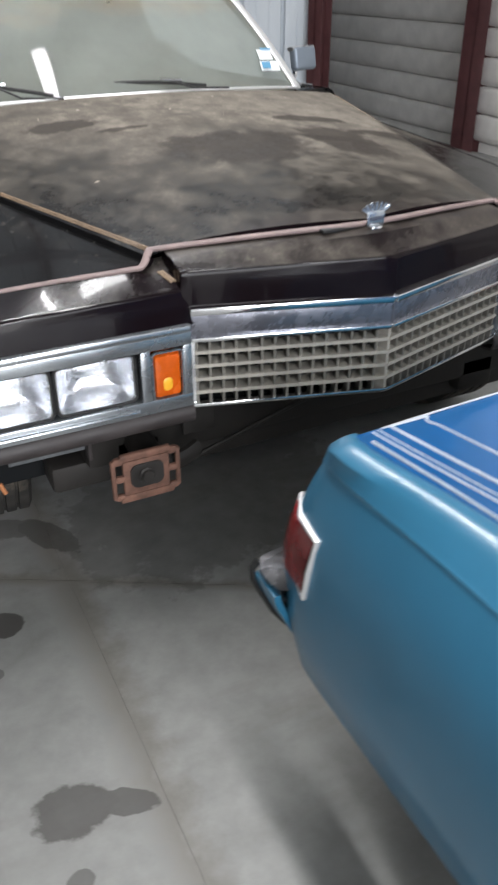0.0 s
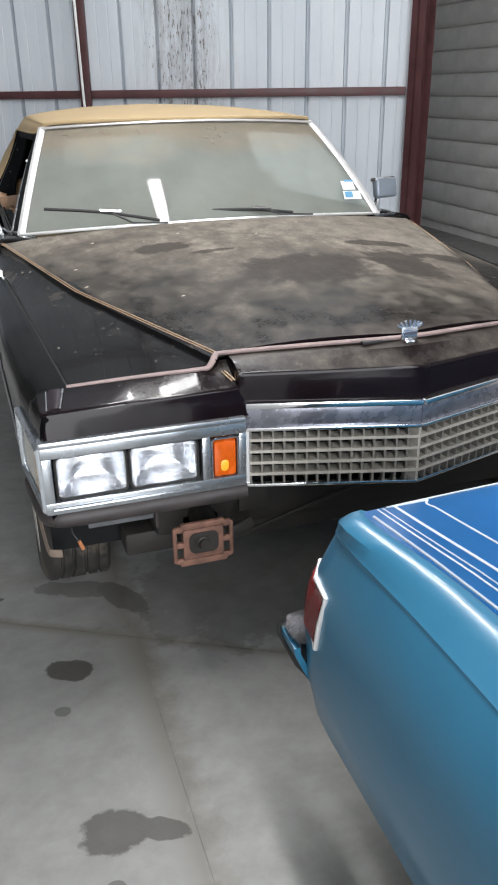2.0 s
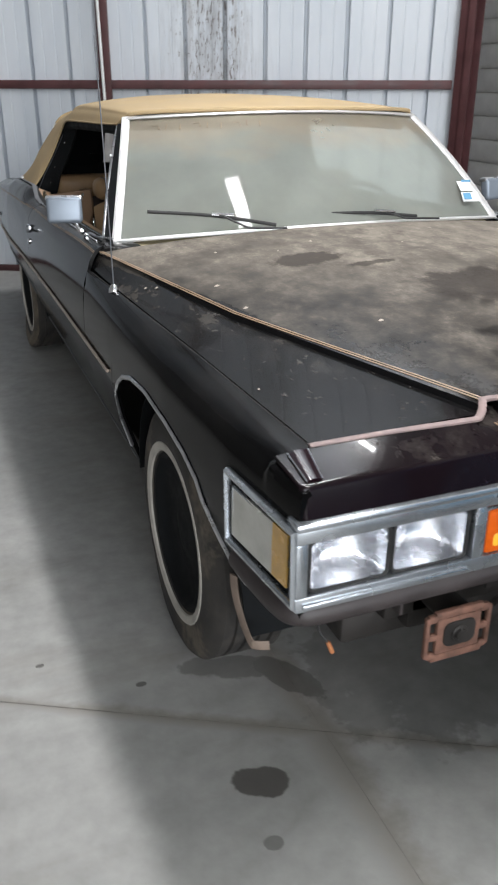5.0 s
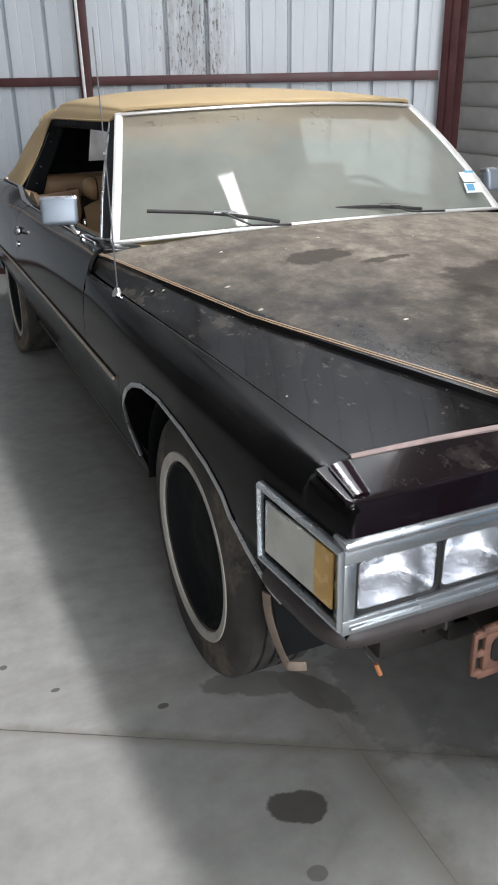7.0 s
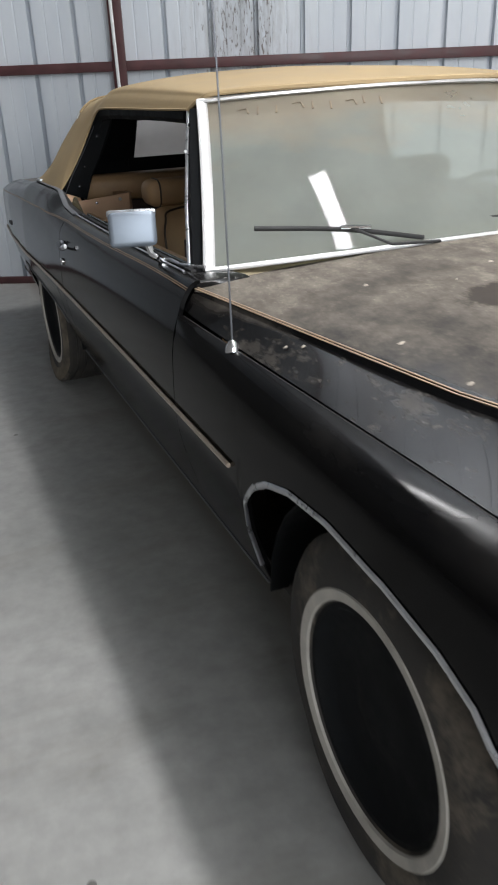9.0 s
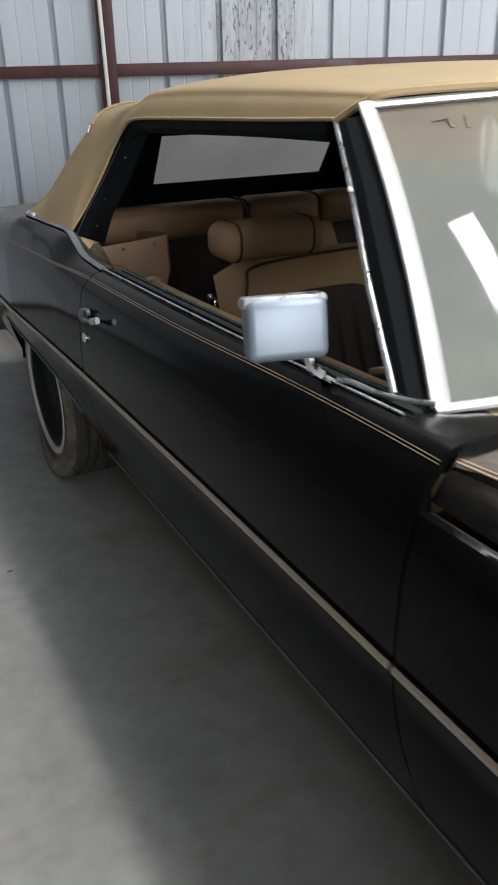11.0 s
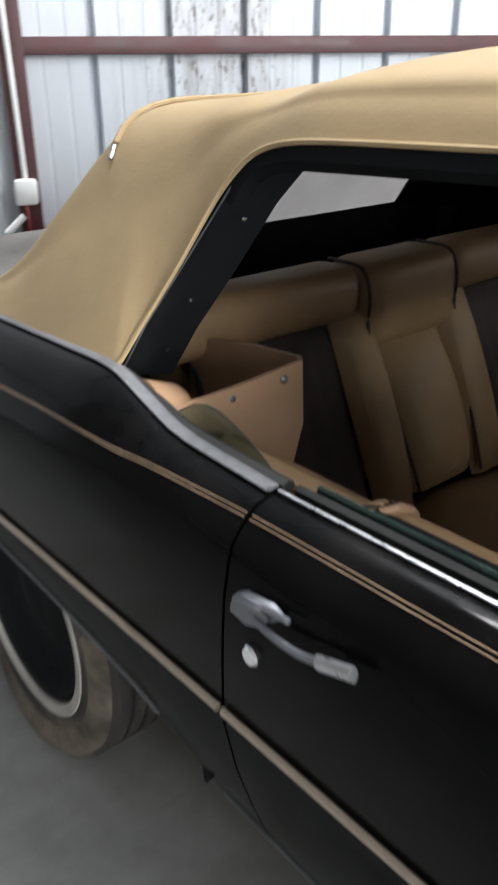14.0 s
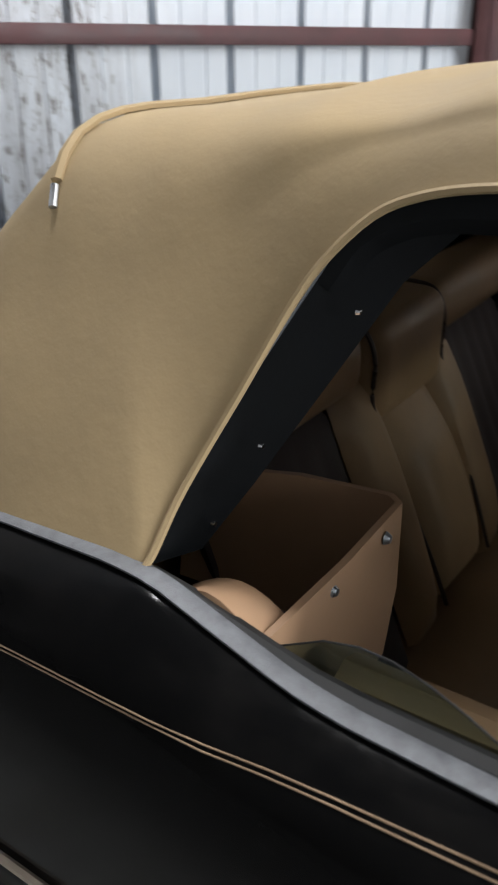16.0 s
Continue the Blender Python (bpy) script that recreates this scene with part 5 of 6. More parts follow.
def top_row(st):
    yc, zc, ys, xs, zs, yl, xl, zl = st
    half = smooth_path([(0, yc, zc), (xs * 0.55, yc + (ys - yc) * 0.3, zc - (zc - zs) * 0.28), (xs, ys, zs), ((xs + xl) / 2 + 0.012, (ys + yl) / 2, (zs + zl) / 2 + 0.006), (xl, yl, zl)], 6)
    return [(-p[0], p[1], p[2]) for p in half[::-1]] + [tuple(p) for p in half[1:]]


stn = ease_path(STN + CURTAIN, 6)
v, f = grid([top_row(q) for q in stn])
keep = []
for q in f:
    c = np.mean([v[k] for k in q], axis=0)
    if not (c[1] > 3.19 and abs(c[0]) < 0.43 and 1.02 < c[2] < 1.236):
        keep.append(q)
top = mesh_ob("soft_top", v, keep, [TAN_CLOTH, BLACK_LINING], car, "faded tan canvas convertible top")
if sum((q.normal * q.area for q in top.data.polygons), Vector()).z < 0:
    top.data.flip_normals()
sm = top.modifiers.new("thickness", 'SOLIDIFY')
sm.thickness, sm.offset, sm.material_offset, sm.material_offset_rim = 0.008, -1, 1, 1
rw = [[(x, y - 0.006, z) for x in np.linspace(-0.44, 0.44, 12)] for y, z in ((3.25, 1.235), (3.32, 1.13), (3.39, 1.03))]
window = sheet("rear_window", rw, VINYL_WINDOW, car, 0.0, "cloudy plastic rear window")
# black surround of the rear window on the inside
for x0, x1 in ((-0.60, -0.37), (0.38, 0.60)):
    sheet("window_surround", [[(x, y - 0.012, z) for x in np.linspace(x0, x1, 6)] for y, z in ((3.16, 1.29), (3.25, 1.235), (3.32, 1.13), (3.39, 1.03), (3.40, 0.92))], BLACK_LINING, window, 0.004)
for za, ya, zb, yb in ((1.31, 3.16, 1.218, 3.262), (1.038, 3.384, 0.90, 3.40)):
    sheet("window_surround", [[(x, y - 0.014, z) for x in np.linspace(-0.40, 0.40, 6)] for y, z in ((ya, za), (yb, zb))], BLACK_LINING, window, 0.004)
edge = []
for q in stn[:6 * (len(STN) - 2) + 1]:
    r0, r1 = (np.array(p) for p in top_row(q)[:2])
    edge.append(r0 + (r0 - r1) / np.linalg.norm(r0 - r1) * 0.004)
for s in (-1, 1):
    sweep("piping", [(s * (-p[0] + 0.001), p[1] - 0.001, p[2]) for p in edge], 0.008, 0.008, TAN_CLOTH, top, "stitched tan edge binding", sides=6)
    sweep("side_rail", smooth_path([(s * 0.640, 1.70, 1.300), (s * 0.648, 1.95, 1.299), (s * 0.655, 2.3, 1.292), (s * 0.655, 2.6, 1.284), (s * 0.656, 2.70, 1.277), (s * 0.664, 2.755, 1.252), (s * 0.672, 2.785, 1.21)], 4), 0.046, 0.050, BLACK_LINING, top, "black folding roof rail", up=(0, 0, 1))
    band = [((0.838, 2.90, 0.945), (0.735, 2.88, 0.925)), ((0.800, 2.871, 1.03), (0.722, 2.822, 1.015)), ((0.745, 2.831, 1.13), (0.681, 2.768, 1.115)), ((0.698, 2.780, 1.235), (0.650, 2.715, 1.21)), ((0.680, 2.715, 1.282), (0.640, 2.65, 1.276)), ((0.675, 2.62, 1.296), (0.645, 2.56, 1.294))]
    pil = sheet("roof_pillar", [[(s * (a[0] - 0.003), a[1] + 0.006, a[2]) for a in row] for row in band], BLACK_LINING, top, 0.018, "black inner roof pillar", out=(s * 0.3, -1, 0))
    sweep("pillar_trim", [(s * (a[0] - 0.010), a[1] - 0.008, a[2] - 0.002) for a, c in band[:5]], 0.004, 0.004, HANDLE_METAL, pil, "thin dull metal strip", sides=6)
    for fx, fy, fz in ((0.766, 2.862, 0.987), (0.742, 2.824, 1.069), (0.690, 2.760, 1.19)):
        lathe("screw", [(0.0, -0.003), (0.0025, -0.002), (0.003, 0.002)], CHROME, pil, n=8, axis='Y', centre=(s * fx, fy - 0.018, fz))
bow = [p for p in top_row(STN[-1]) if p[2] > 1.258]
run = [p for p in top_row(STN[-1]) if 1.20 < p[2] < 1.275 and p[0] < 0]
low, high = run[0], run[-1]
clip = [tuple(np.array(high) + (np.array(low) - np.array(high)) * g) for g in (0.05, 0.40)]
for s in (-1, 1):
    sweep("bow_clip", [(-s * (p[0] - 0.004), p[1] + 0.004, p[2] + 0.003) for p in (clip[0], clip[-1])], 0.009, 0.009, DULL_CHROME, top, "chrome bow end clip")
sweep("front_binding", [(p[0], p[1] - 0.003, p[2] - 0.005) for p in top_row(STN[0])], 0.012, 0.016, TAN_CLOTH, top, "stitched tan edge binding", sides=6)
sweep("bow_binding", [(p[0], p[1] + 0.006, p[2] + 0.004) for p in bow], 0.014, 0.010, TAN_CLOTH, top, "stitched tan edge binding", sides=6)

# deck behind the top, trunk lid and tail panel
rows = []
for y, z in ((3.43, 0.950), (3.5, 0.944), (3.62, 0.930), (3.9, 0.903), (4.3, 0.872), (4.58, 0.848), (4.66, 0.832)):
    w = top_edge(y)[0]
    rows.append([(x * w, y + (0.10 * (1 - x * x) if y < 3.6 else 0.02 * (1 - x * x)), z + 0.012 * (1 - x * x)) for x in np.linspace(-1, 1, 17)])
sheet("trunk_lid", rows, TRUNK_DUST, car, 0.01, "dusty black trunk lid", out=(0, 0, 1))
sweep("well_moulding", smooth_path([(-0.852, 3.30, 0.975), (-0.845, 3.42, 0.968), (-0.76, 3.50, 0.965), (-0.4, 3.545, 0.972), (0, 3.56, 0.975), (0.4, 3.545, 0.972), (0.76, 3.50, 0.965), (0.845, 3.42, 0.968), (0.852, 3.30, 0.975)], 5), 0.018, 0.012, DULL_CHROME, car, "dull bright moulding round the top well", sides=6)
sheet("tail_panel", [[(x * w, 4.66, z) for x in np.linspace(-1, 1, 9)] for z, w in ((0.45, 0.86), (0.65, 0.87), (0.838, 0.77))], BLACK_PAINT, car, 0.02)

# interior
part("cabin_floor", box_bm(-0.74, 0.74, 0.95, 3.05, 0.34, 0.36, 0.004), BROWN_CLOTH, car)
part("firewall", box_bm(-0.74, 0.74, 0.98, 1.0, 0.34, 0.93, 0.004), DARK_METAL, car)
part("parcel_shelf", box_bm(-0.74, 0.74, 3.08, 3.44, 0.86, 0.88, 0.004), BLACK_LINING, car)
part("seat_bulkhead", box_bm(-0.80, 0.80, 3.12, 3.14, 0.34, 0.90, 0.004), BLACK_LINING, car)
dash = sheet("dashboard", [[(x, y, z) for x in np.linspace(-0.74, 0.74, 12)] for y, z in ((1.06, 0.945), (1.2, 0.955), (1.36, 0.95), (1.42, 0.93), (1.43, 0.84), (1.40, 0.70))], DASH_TAN, car, 0.01, "tan padded dashboard", out=(0, 0.3, 1))
sw = sweep("steering_wheel", [(0.37 + 0.19 * math.cos(a), 1.62 - 0.19 * math.sin(a) * 0.42, 0.90 + 0.19 * math.sin(a) * 0.9) for a in np.linspace(0, 2 * math.pi, 33)[:-1]], 0.022, 0.022, BROWN_CLOTH, car, "dark brown steering wheel", up=(0, 1, 0.4), closed=True)
part("hub", box_bm(0.20, 0.54, 1.60, 1.64, 0.875, 0.925, 0.012), BROWN_CLOTH, sw)
sweep("column", [(0.37, 1.62, 0.89), (0.37, 1.38, 0.80)], 0.06, 0.06, BROWN_CLOTH, sw)


def pad(name, x0, x1, z0, z1, yf, thick, puff, material, parent, label="", nx=9, nz=9, round_top=0.0):
    """An upholstered pad: a puffed sheet with its edges rolled in; yf(z) is the front face, thick goes back."""
    rows = []
    for j in range(nz):
        v = j / (nz - 1)
        z = z0 + (z1 - z0) * v
        row = []
        for i in range(nx):
            u = i / (nx - 1)
            e = 4 * u * (1 - u) * 4 * v * (1 - v)
            b = puff * (1 - (1 - min(1, e)) ** 3)
            roll_x = 0.012 * (1 - abs(2 * u - 1) ** 6)
            zz = z - round_top * (abs(2 * u - 1) ** 4) * (v ** 3)
            row.append((x0 + (x1 - x0) * u, yf(z) - b - roll_x, zz))
        rows.append(row)
    return sheet(name, rows, material, parent, thick, label, out=(0, -1, 0.2))




def front_seat(x0, x1):
    def yf(z):
        return 2.01 + 0.33 * (z - 0.45)
    back = pad("front_seat", x0, x1, 0.46, 0.985, yf, 0.13, 0.045, TAN_LEATHER, car, "tan leather front seat with brown insert", 17, 15, 0.045)
    mid = (x0 + x1) / 2
    w = x1 - x0
    pad("insert", x0 + w * 0.17, x0 + w * 0.83, 0.48, 0.898, lambda z: yf(z) - 0.057, 0.01, 0.006, BROWN_CLOTH, back, "dark brown velour insert", 17, 15, 0.075)
    for k in range(6):
        a = x0 + w * (0.20 + 0.10 * k)
        pad("pleat", a, a + w * 0.10, 0.48, (0.815, 0.855, 0.868)[min(k, 5 - k)], lambda z: yf(z) - 0.064, 0.01, 0.012, BROWN_CLOTH, back, "", 5, 7)
    sweep("piping", smooth_path([(x0 + 0.05, yf(0.5) - 0.055, 0.5), (x0 + 0.045, yf(0.8) - 0.057, 0.80), (x0 + 0.06, yf(0.92) - 0.05, 0.92), (x0 + 0.12, yf(0.965) - 0.038, 0.965), (x1 - 0.06, yf(0.975) - 0.03, 0.975)], 5), 0.008, 0.008, PIPING, back, "dark piping")
    h0 = x0 + 0.012 if mid < 0 else x1 - 0.312
    hr = part("headrest", box_bm(h0, h0 + 0.30, 2.135, 2.265, 0.972, 1.066, 0.036, 5), TAN_LEATHER, back, "tan leather headrest")
    for hx in (h0 + 0.045, h0 + 0.255):
        sweep("piping", [(hx, py, pz) for py, pz in rounded(2.135, 2.265, 0.972, 1.066, 0.036)], 0.007, 0.007, PIPING, hr, "dark piping", up=(1, 0, 0), closed=True)
    rows = []
    for y, z in ((1.50, 0.44), (1.50, 0.54), (1.54, 0.575), (1.75, 0.585), (2.0, 0.565), (2.06, 0.52)):
        rows.append([(x0 + w * u, y, z - 0.02 * abs(2 * u - 1) ** 4) for u in np.linspace(0, 1, 11)])
    sheet("cushion", rows, TAN_LEATHER, back, 0.06, out=(0, -0.3, 1))
    part("base", box_bm(x0 + 0.04, x1 - 0.04, 1.54, 2.10, 0.36, 0.50, 0.01), BROWN_CLOTH, back)
    lathe("release_knob", [(0.0, 0.03), (0.006, 0.03), (0.010, 0.02), (0.008, 0.0)], CHROME, back, n=12, axis='Z', centre=(x0 + 0.005, 2.22, 0.855))
    part("hinge_cover", box_bm(x0 - 0.012, x0, 2.16, 2.20, 0.80, 0.885, 0.004), CHROME, back)


front_seat(-0.675, -0.115)
front_seat(0.115, 0.675)


def rear_y(z):
    return 2.84 + 0.24 * (z - 0.45) / 0.55


rear = part("rear_seat", box_bm(-0.64, 0.64, 3.07, 3.115, 0.40, 0.90, 0.02), TAN_LEATHER, car, "tan leather rear bench with brown inserts")
part("top_roll", box_bm(-0.72, -0.166, 2.972, 3.11, 0.888, 1.006, 0.042, 5), TAN_LEATHER, rear)
part("top_roll", box_bm(0.136, 0.72, 2.972, 3.11, 0.888, 1.006, 0.042, 5), TAN_LEATHER, rear)
part("centre_pad", box_bm(-0.165, 0.135, 2.952, 3.11, 0.815, 1.008, 0.042, 5), TAN_LEATHER, rear)
pad("centre_armrest", -0.125, 0.095, 0.50, 0.832, lambda z: rear_y(z) - 0.02, 0.12, 0.05, TAN_LEATHER, rear, nx=9)
for s, a, c in ((-1, -0.245, -0.125), (1, 0.095, 0.215)):
    pad("bolster", a, c, 0.48, 0.93, lambda z: rear_y(z) - 0.022, 0.05, 0.035, TAN_LEATHER, rear)
for a, c in ((-0.60, -0.245), (0.215, 0.57)):
    rows = []
    for z in np.linspace(0.47, 0.945, 16):
        v01 = (z - 0.47) / 0.475
        rows.append([(a + (c - a) * u + 0.02 * (1 - v01) * (1 if a > 0 else -1), rear_y(z) - 0.028 - 0.006 * abs(math.sin(u * math.pi * 6)) * min(1, 3 * (1 - v01)) + 0.035 * min(1, max(0, (z - 0.895) / 0.03)), z - 0.02 * abs(2 * u - 1) ** 4 * v01) for u in np.linspace(0, 1, 37)])
    sheet("insert", rows, BROWN_CLOTH, rear, 0.05, "dark brown velour insert", out=(0, -1, 0.2))
for x in (-0.165, 0.135):
    sweep("piping", smooth_path([(x, 3.09, 1.003), (x, 3.01, 1.002), (x, 2.978, 0.985), (x, 2.962, 0.94), (x, 2.962, 0.87), (x * 0.95, rear_y(0.80) - 0.055, 0.80), (x * 0.80, rear_y(0.60) - 0.055, 0.60), (x * 0.75, rear_y(0.5) - 0.05, 0.5)], 5), 0.008, 0.008, PIPING, rear, "dark piping")
rows = []
for y, z in ((2.42, 0.40), (2.42, 0.47), (2.46, 0.50), (2.65, 0.50), (2.84, 0.465), (2.9, 0.42)):
    rows.append([(x, y, z - 0.03 * abs(x / 0.62) ** 4 + 0.012 * math.cos(x * 14)) for x in np.linspace(-0.62, 0.62, 25)])
sheet("cushion", rows, TAN_LEATHER, rear, 0.06, out=(0, -0.3, 1))

# loose vinyl side trim standing open as a box behind the passenger door
trim = sheet("side_trim_box", [[(-0.826, 2.752, 0.936), (-0.70, 2.742, 0.946), (-0.585, 2.738, 0.957), (-0.576, 2.75, 0.957), (-0.578, 2.86, 0.950), (-0.60, 3.02, 0.93)], [(-0.83, 2.752, 0.86), (-0.70, 2.742, 0.85), (-0.581, 2.738, 0.846), (-0.572, 2.75, 0.846), (-0.576, 2.86, 0.84), (-0.60, 3.02, 0.84)], [(-0.80, 2.752, 0.77), (-0.72, 2.742, 0.765), (-0.605, 2.738, 0.768), (-0.597, 2.75, 0.768), (-0.598, 2.86, 0.768), (-0.61, 3.02, 0.77)]], TAN_VINYL, car, 0.008, "light tan vinyl quarter trim, loose, with snaps")
for sx, sy, sz in ((-0.723, 2.738, 0.926), (-0.622, 2.730, 0.934)):
    lathe("snap", [(0.0, -0.006), (0.004, -0.006), (0.006, -0.003), (0.0075, 0.0)], SATIN, trim, "bright snap", n=12, axis='Y', centre=(sx, sy, sz))
part("torn_hole", box_bm(-0.648, -0.625, 2.734, 2.738, 0.785, 0.835, 0.002), PIPING, trim)
sheet("quarter_pad", [[(-0.835 + 0.055 * u, y, 0.905 + 0.062 * math.sin(math.pi * (0.12 + 0.76 * w)) * (1 - 0.35 * u)) for w, y in zip(np.linspace(0, 1, 9), np.linspace(2.86, 2.745, 9))] for u in (0.0, 0.35, 0.7, 1.0)], TAN_VINYL, car, 0.01, "tan vinyl quarter pad")
sheet("quarter_cap", [[(x + 0.008, y, 0.885 + dz) for x, dz in ((-0.80, -0.03), (-0.795, 0.0), (-0.775, 0.008), (-0.752, 0.0), (-0.742, -0.03), (-0.745, -0.35))] for y in np.linspace(2.40, 2.70, 8)], TAN_LEATHER, car, 0.01, "tan vinyl armrest cap, torn at the end")
torn = sweep("torn_edge", smooth_path([(-0.792, 2.412, 0.880), (-0.787, 2.385, 0.902), (-0.770, 2.366, 0.912), (-0.751, 2.362, 0.904), (-0.740, 2.368, 0.880)], 4), 0.018, 0.011, TAN_VINYL, car, "curled torn vinyl edge")
rng = random.Random(5)
for k in range(8):
    u = k / 7
    x0, y0, z0 = -0.790 + 0.046 * u, 2.405 - 0.030 * u, 0.896 + 0.010 * math.sin(math.pi * u)
    sweep("foam_shred", smooth_path([(x0, y0 + 0.01, z0), (x0 + 0.003, y0 - 0.006 - 0.006 * rng.random(), z0 + 0.006), (x0 + 0.006, y0 - 0.010, z0 - 0.008 - 0.01 * rng.random())], 3), 0.005, 0.004, (TAN_LEATHER, PIPING, TAN_VINYL)[k % 3], torn, sides=6)
gl = [(2.742, 0.930), (2.716, 0.945), (2.69, 0.960), (2.659, 0.968), (2.63, 0.967), (2.60, 0.959), (2.57, 0.946), (2.54, 0.930), (2.50, 0.905), (2.47, 0.885)]
qg = sheet("quarter_window", [[(-0.828, y, z) for y, z in gl], [(-0.832, y, 0.86) for y, z in gl]], GREEN_GLASS, car, 0.0, "green tinted quarter glass, nearly lowered")
qg.visible_shadow = False
sweep("glass_edge", [(-0.828, y, z) for y, z in gl], 0.002, 0.002, BLACK_RUBBER, qg, sides=6)
for s in (-1, 1):
    sweep("weatherstrip", [(s * 0.842, y, top_edge(y)[1] - 0.006) for y in np.linspace(2.48, 2.86, 10)], 0.022, 0.018, BLACK_RUBBER, car, sides=6)
    sheet("well_lining", [[(s * x, y, z) for x, y in ((0.55, 3.40), (0.68, 3.37), (0.81, 3.32), (0.815, 3.15))] for z in (0.86, 1.0)], BLACK_LINING, car, 0.006)
    sheet("inner_quarter", [[(s * 0.80, y, z) for z in (0.36, 0.88)] for y in (2.42, 3.10)], BLACK_LINING, car, 0.01)
# papers on the dashboard
pp = tagged(part("paper_box", box_bm(-0.42, -0.24, 1.12, 1.22, 0.958, 0.985, 0.003), DASH_TAN, None), "cream and pale blue papers on the dashboard", "papers")
part("paper", box_bm(-0.36, -0.26, 1.115, 1.20, 0.986, 0.998, 0.002, m=Matrix.Identity(4)), PAPER_WHITE, pp)

# the two-tone blue car
blue = empty("blue_car", "two-tone blue car with white pinstripes and chrome bumper", "car")
BX = 0.50


def deck_half(d):
    """Half width of the rear deck, which narrows away from the tail."""
    return interp(d, [(0.0, 0.876), (0.08, 0.868), (0.18, 0.851), (0.32, 0.826), (0.42, 0.813), (0.8, 0.795), (1.25, 0.79), (5.0, 0.79)])


def blue_half(y):
    """Half widths and heights of the side, from sill to deck edge; y is metres ahead of the tail."""
    k = interp(y, [(0.0, 0.965), (0.02, 0.985), (0.05, 0.996), (0.1, 1.0)])
    pts = [(0.90, 0.27), (0.945, 0.33), (0.958, 0.42), (0.962, 0.52), (0.955, 0.62), (0.930, 0.70), (0.906, 0.736), (0.903, 0.741), (0.903, 0.746), (0.894, 0.752), (0.868, 0.775), (0.845, 0.787), (0.826, 0.790), (0.812, 0.782)]
    flare = deck_half(y) - 0.812
    pts = [(x + flare * interp(z, [(0.70, 0), (0.745, 0.3), (0.78, 1)]), z) for x, z in pts]
    lift = interp(y, [(0.0, -0.015), (0.05, 0.0), (4.6, -0.03)])
    return [(x * k if x < 0.95 else x * k, z + (lift if z > 0.6 else 0)) for x, z in pts]


def tail_shift(z):
    return interp(z, [(0.27, -0.06), (0.40, -0.01), (0.55, 0.005), (0.64, -0.010), (0.70, -0.028), (0.75, -0.05), (0.79, -0.075)])


ys = [0, 0.015, 0.03, 0.05, 0.08, 0.12, 0.18, 0.26, 0.36, 0.5, 0.7, 0.95, 1.0, 1.05, 1.15, 1.35, 1.55, 1.65, 1.7, 1.75, 2.2, 2.8, 3.4, 3.6, 3.65, 3.75, 3.95, 4.15, 4.25, 4.3, 4.5, 4.7]
for s in (-1, 1):
    rows = []
    for d in ys:
        col = []
        for x, z in blue_half(d):
            arch = 0.0
            for c in (1.30, 3.95):
                if abs(d - c) < 0.36:
                    arch = max(arch, math.sqrt(max(0, 0.36 ** 2 - (d - c) ** 2)) + 0.28)
            zz = max(z, arch) if z < 0.66 else z
            col.append((BX + s * x, -1.03 - d + tail_shift(z) * max(0, 1 - d / 0.3), zz))
        rows.append(col)
    q = sheet("quarter_panel", rows, BLUE_PAINT, blue, 0.012, "light blue body side with a sharp crease", out=(s, 0, 0.2))
    sweep("deck_moulding", [(BX + s * deck_half(d + 0.05), -1.08 - d, 0.790 + interp(d, [(0, -0.006), (0.05, 0.0), (4.6, -0.03)])) for d in np.linspace(0.07, 4.5, 30)], 0.005, 0.005, STRIPE_WHITE, q, "thin white edge line", sides=6)
    # wrap-round tail lamp
    def bside(d, z, o=0.003):
        h = blue_half(d)
        return (BX + s * (float(np.interp(z, [p[1] for p in h], [p[0] for p in h])) + o), -1.03 - d + tail_shift(z) * max(0, 1 - d / 0.3), z)
    zs = (0.532, 0.56, 0.59, 0.615, 0.636)
    lamp = sheet("tail_lamp", [[bside(-0.004 + f * (0.112 + (zz - 0.532) * 0.05), zz, 0.004) for zz in zs] for f in (0, 0.2, 0.45, 0.7, 1.0)], RED_LENS, blue, 0.012, "red wrap-round tail lamp with bright rim", out=(s, 0.5, 0))
    ring = [bside(0.0, 0.645), bside(0.06, 0.646), bside(0.122, 0.640), bside(0.121, 0.58), bside(0.118, 0.525), bside(0.0, 0.530)]
    sweep("lamp_rim", ring, 0.010, 0.012, BRIGHT_TRIM, lamp, up=(s, 0, 0), closed=True)
    for d0 in (1.30, 3.95):
        w = lathe("wheel", [(0.20, -0.05), (0.20, 0.07), (0.18, 0.08), (0.10, 0.05), (0.0, 0.06)], DULL_CHROME, blue, n=32)
        lathe("tyre", [(0.20, -0.09), (0.30, -0.10), (0.33, -0.07), (0.335, 0), (0.33, 0.07), (0.30, 0.10), (0.20, 0.09)], TYRE_RUBBER, w, n=40)
        w.matrix_local = Matrix.Translation((BX + s * 0.76, -1.03 - d0, 0.335)) @ Matrix.Rotation(0 if s > 0 else math.pi, 4, 'Z')
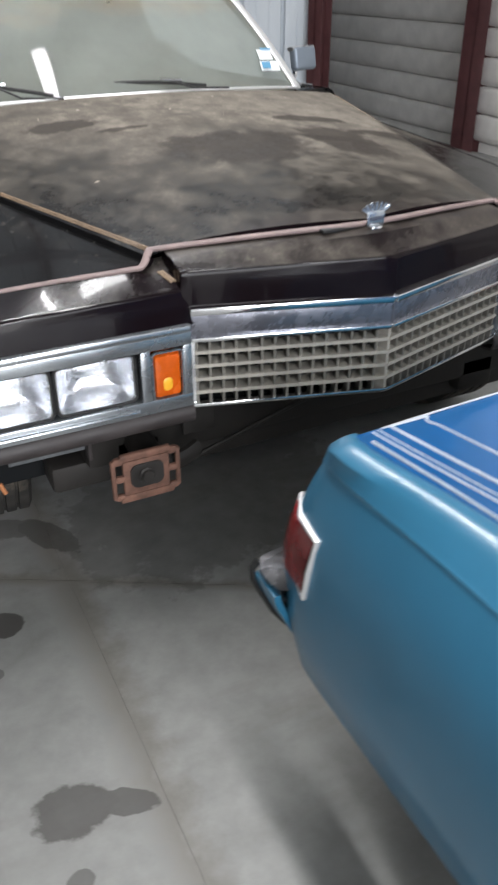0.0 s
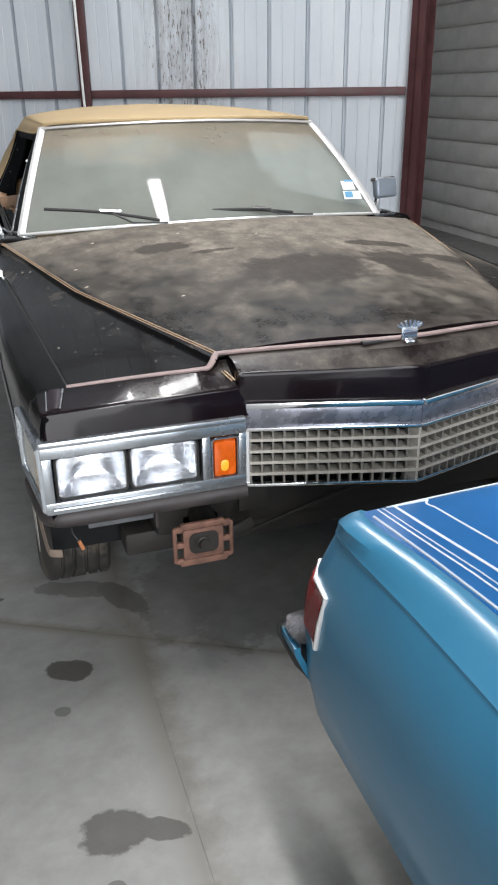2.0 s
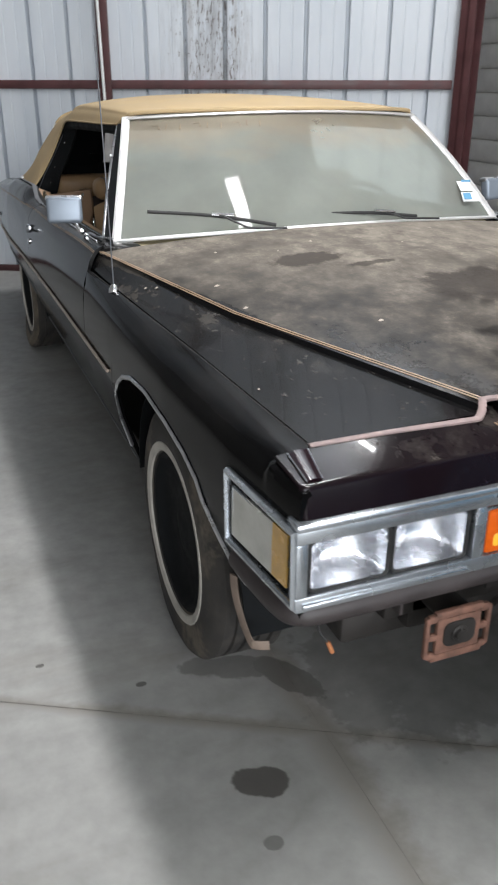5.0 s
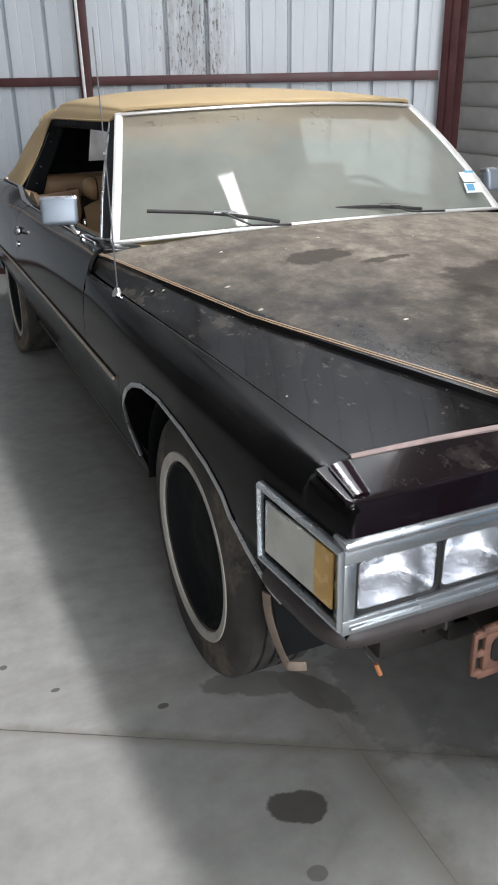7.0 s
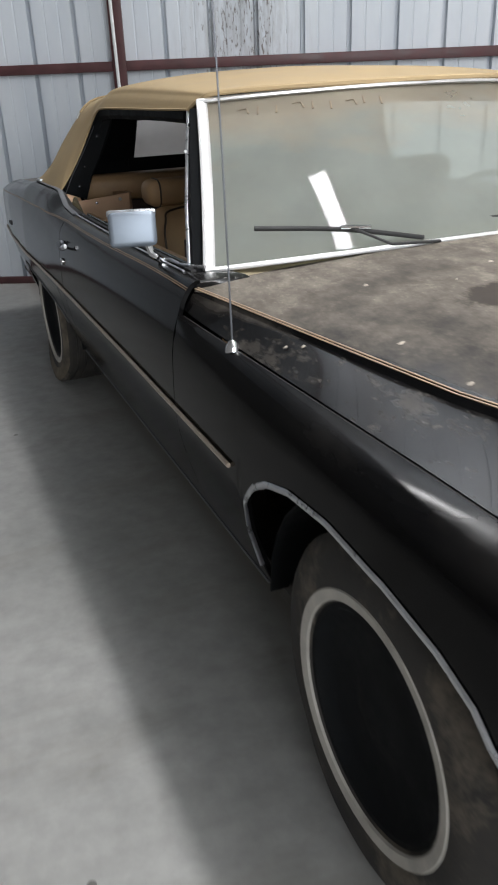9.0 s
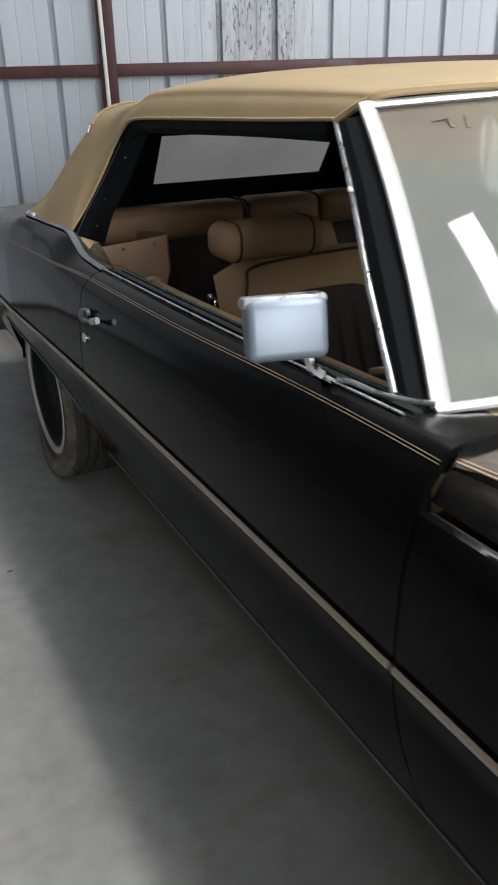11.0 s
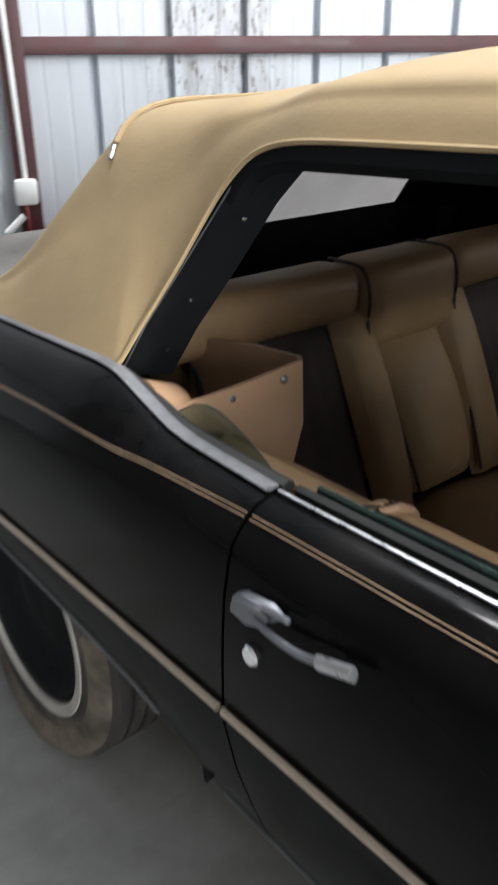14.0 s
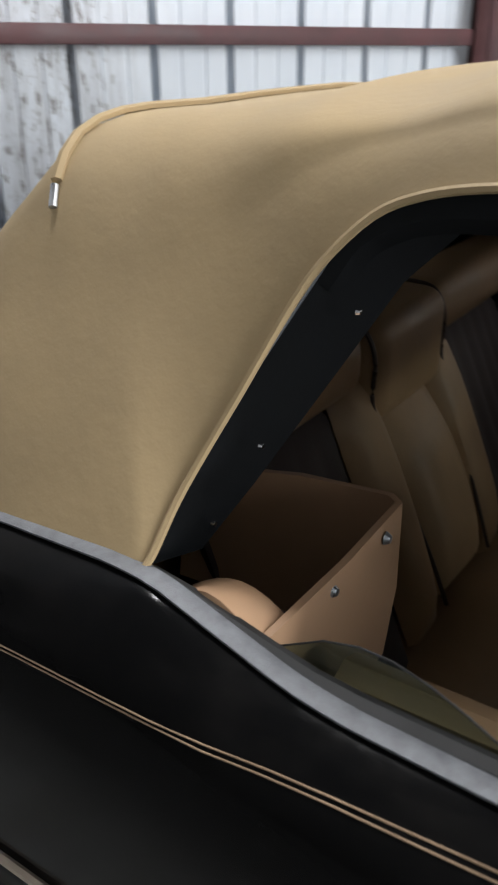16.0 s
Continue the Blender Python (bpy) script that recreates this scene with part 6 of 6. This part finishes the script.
# deck: trunk lid, cowl and hood in deep blue
rows = []
for d in (0.0, 0.02, 0.06, 0.3, 0.8, 1.25):
    rows.append([(BX + x * (deck_half(d + 0.05) - 0.004), -1.10 - d + 0.03 * (1 - x * x), 0.772 + (0.018 if d > 0.01 else 0.0) * (1 - x * x)) for x in np.linspace(-1, 1, 15)])
lid = sheet("trunk_lid", rows, DEEP_BLUE, blue, 0.012, "deep blue trunk lid with white pinstripes", out=(0, 0, 1))
rows = []
for d in (2.9, 3.4, 4.2, 4.7):
    rows.append([(BX + x * 0.812, -1.03 - d, 0.76 + 0.03 * (1 - x * x) - 0.02 * (d - 2.9)) for x in np.linspace(-1, 1, 11)])
sheet("hood", rows, DEEP_BLUE, blue, 0.012, out=(0, 0, 1))


def on_lid(x, y):
    k = (x - BX) / 0.812
    return (x, y, 0.7735 + 0.018 * (1 - k * k))


for s in (-1, 1):
    for off, w in ((0.040, 0.004), (0.051, 0.003), (0.074, 0.007)):
        sweep("pinstripe", [on_lid(BX + s * (deck_half(d + 0.06) - off * (1 + 0.5 * d)), -1.09 - d) for d in np.linspace(0.012, 1.2, 16)], w, 0.0025, STRIPE_WHITE, lid, "white pinstripe", sides=6)
c = [(-0.728, -1.135), (-0.735, -1.118), (-0.725, -1.106), (-0.70, -1.10), (0.70, -1.10), (0.725, -1.106), (0.735, -1.118), (0.728, -1.135), (0.60, -1.75), (0.58, -2.1), (-0.58, -2.1), (-0.60, -1.75)]
sweep("panel_outline", [on_lid(BX + x, y) for x, y in smooth_path(c + c[:1], 6)], 0.005, 0.0025, STRIPE_WHITE, lid, "white pinstripe outline", sides=6)
# round white emblem outline cut off by the tail edge
for s in (-1, 1):
    for r, w in ((0.612, 0.026), (0.583, 0.005)):
        arc = [(BX + s * math.sqrt(r * r - (y + 1.432) ** 2), y) for y in np.linspace(-1.108, -1.95, 26)]
        sweep("emblem_outline", [on_lid(x, y) for x, y in arc], w, 0.0022, STRIPE_WHITE, lid, "white emblem outline", sides=6)
rows = [[(BX + x * k, -1.03 + tail_shift(z) + 0.012 * (1 - x * x), z) for x in np.linspace(-1, 1, 11)] for z, k in ((0.27, 0.78), (0.45, 0.83), (0.62, 0.82), (0.76, 0.73), (0.775, 0.70))]
sheet("tail_panel", rows, BLUE_PAINT, blue, 0.012, out=(0, 1, 0))
# bumper that wraps round the corners, with a dark rubber end
path = smooth_path([(-0.970, -1.07), (-0.975, -1.02), (-0.962, -0.985), (-0.90, -0.968), (-0.5, -0.95), (0, -0.946), (0.5, -0.95), (0.90, -0.968), (0.962, -0.985), (0.975, -1.02), (0.970, -1.07)], 5)
rows = [[(BX + x * f, y + o, z) for f, o, z in ((0.925, -0.035, 0.332), (0.943, -0.010, 0.352), (0.970, 0.0, 0.40), (0.994, 0.004, 0.450), (1.0, -0.002, 0.484), (0.965, -0.04, 0.498))] for x, y in path]
bump_ob = sheet("bumper", rows, DARK_CHROME, blue, 0.004, "tarnished chrome rear bumper", out=(0, 1, 0.2))
for s in (-1, 1):
    sheet("end_cap", [[(BX + s * xx, y - 0.02 * (z < 0.35), z) for xx, z in ((0.912, 0.332), (0.934, 0.36), (0.957, 0.41), (0.975, 0.452), (0.977, 0.470))] for y in (-0.996, -1.015, -1.045, -1.072)], BLUE_PAINT, bump_ob, 0.012, "blue painted filler behind the bumper end", out=(s, 0, 0))
    sweep("end_seal", [(BX + s * (xx + 0.004), -0.992 - 0.016 * (z < 0.35), z) for xx, z in ((0.912, 0.332), (0.934, 0.36), (0.957, 0.41), (0.975, 0.452), (0.977, 0.476), (0.965, 0.490))], 0.014, 0.010, BLACK_RUBBER, bump_ob, "black rubber edge", up=(s, 0, 0), sides=6)
sheet("front_panel", [[(BX + x * k, -5.74 + 0.02 * (1 - x * x), z) for x in np.linspace(-1, 1, 9)] for z, k in ((0.27, 0.86), (0.45, 0.93), (0.62, 0.93), (0.73, 0.80))], BLUE_PAINT, blue, 0.012, out=(0, -1, 0))
# greenhouse
rows = []
for d, z, w in ((1.25, 0.785, 0.70), (1.75, 1.24, 0.58), (2.35, 1.28, 0.58), (2.9, 0.79, 0.72)):
    rows.append([(BX + x * w, -1.03 - d, z + 0.03 * (1 - x * x)) for x in np.linspace(-1, 1, 9)])
sheet("roof", rows, DEEP_BLUE, blue, 0.02, out=(0, 0, 1))
for s in (-1, 1):
    sheet("side_glass", [[(BX + s * w, -1.03 - d, z) for d, w, z in ((1.25, 0.80, 0.785), (2.05, 0.81, 0.785), (2.9, 0.80, 0.78))], [(BX + s * w, -1.03 - d, z) for d, w, z in ((1.72, 0.585, 1.235), (2.05, 0.585, 1.26), (2.38, 0.585, 1.275))]], GREEN_GLASS, blue, 0.004)
part("underbody", box_bm(BX - 0.86, BX + 0.86, -5.6, -1.2, 0.24, 0.30, 0.01), DARK_METAL, blue)

# give the thickened sheets crisp rims
bpy.context.view_layer.update()
deps = bpy.context.evaluated_depsgraph_get()
thick = [ob for ob in scene.objects if ob.type == 'MESH' and "thickness" in ob.modifiers]
solid = [bpy.data.meshes.new_from_object(ob.evaluated_get(deps)) for ob in thick]
for ob, me in zip(thick, solid):
    ob.modifiers.clear()
    me.name = ob.data.name
    ob.data = me
    me.set_sharp_from_angle(angle=radians(40))
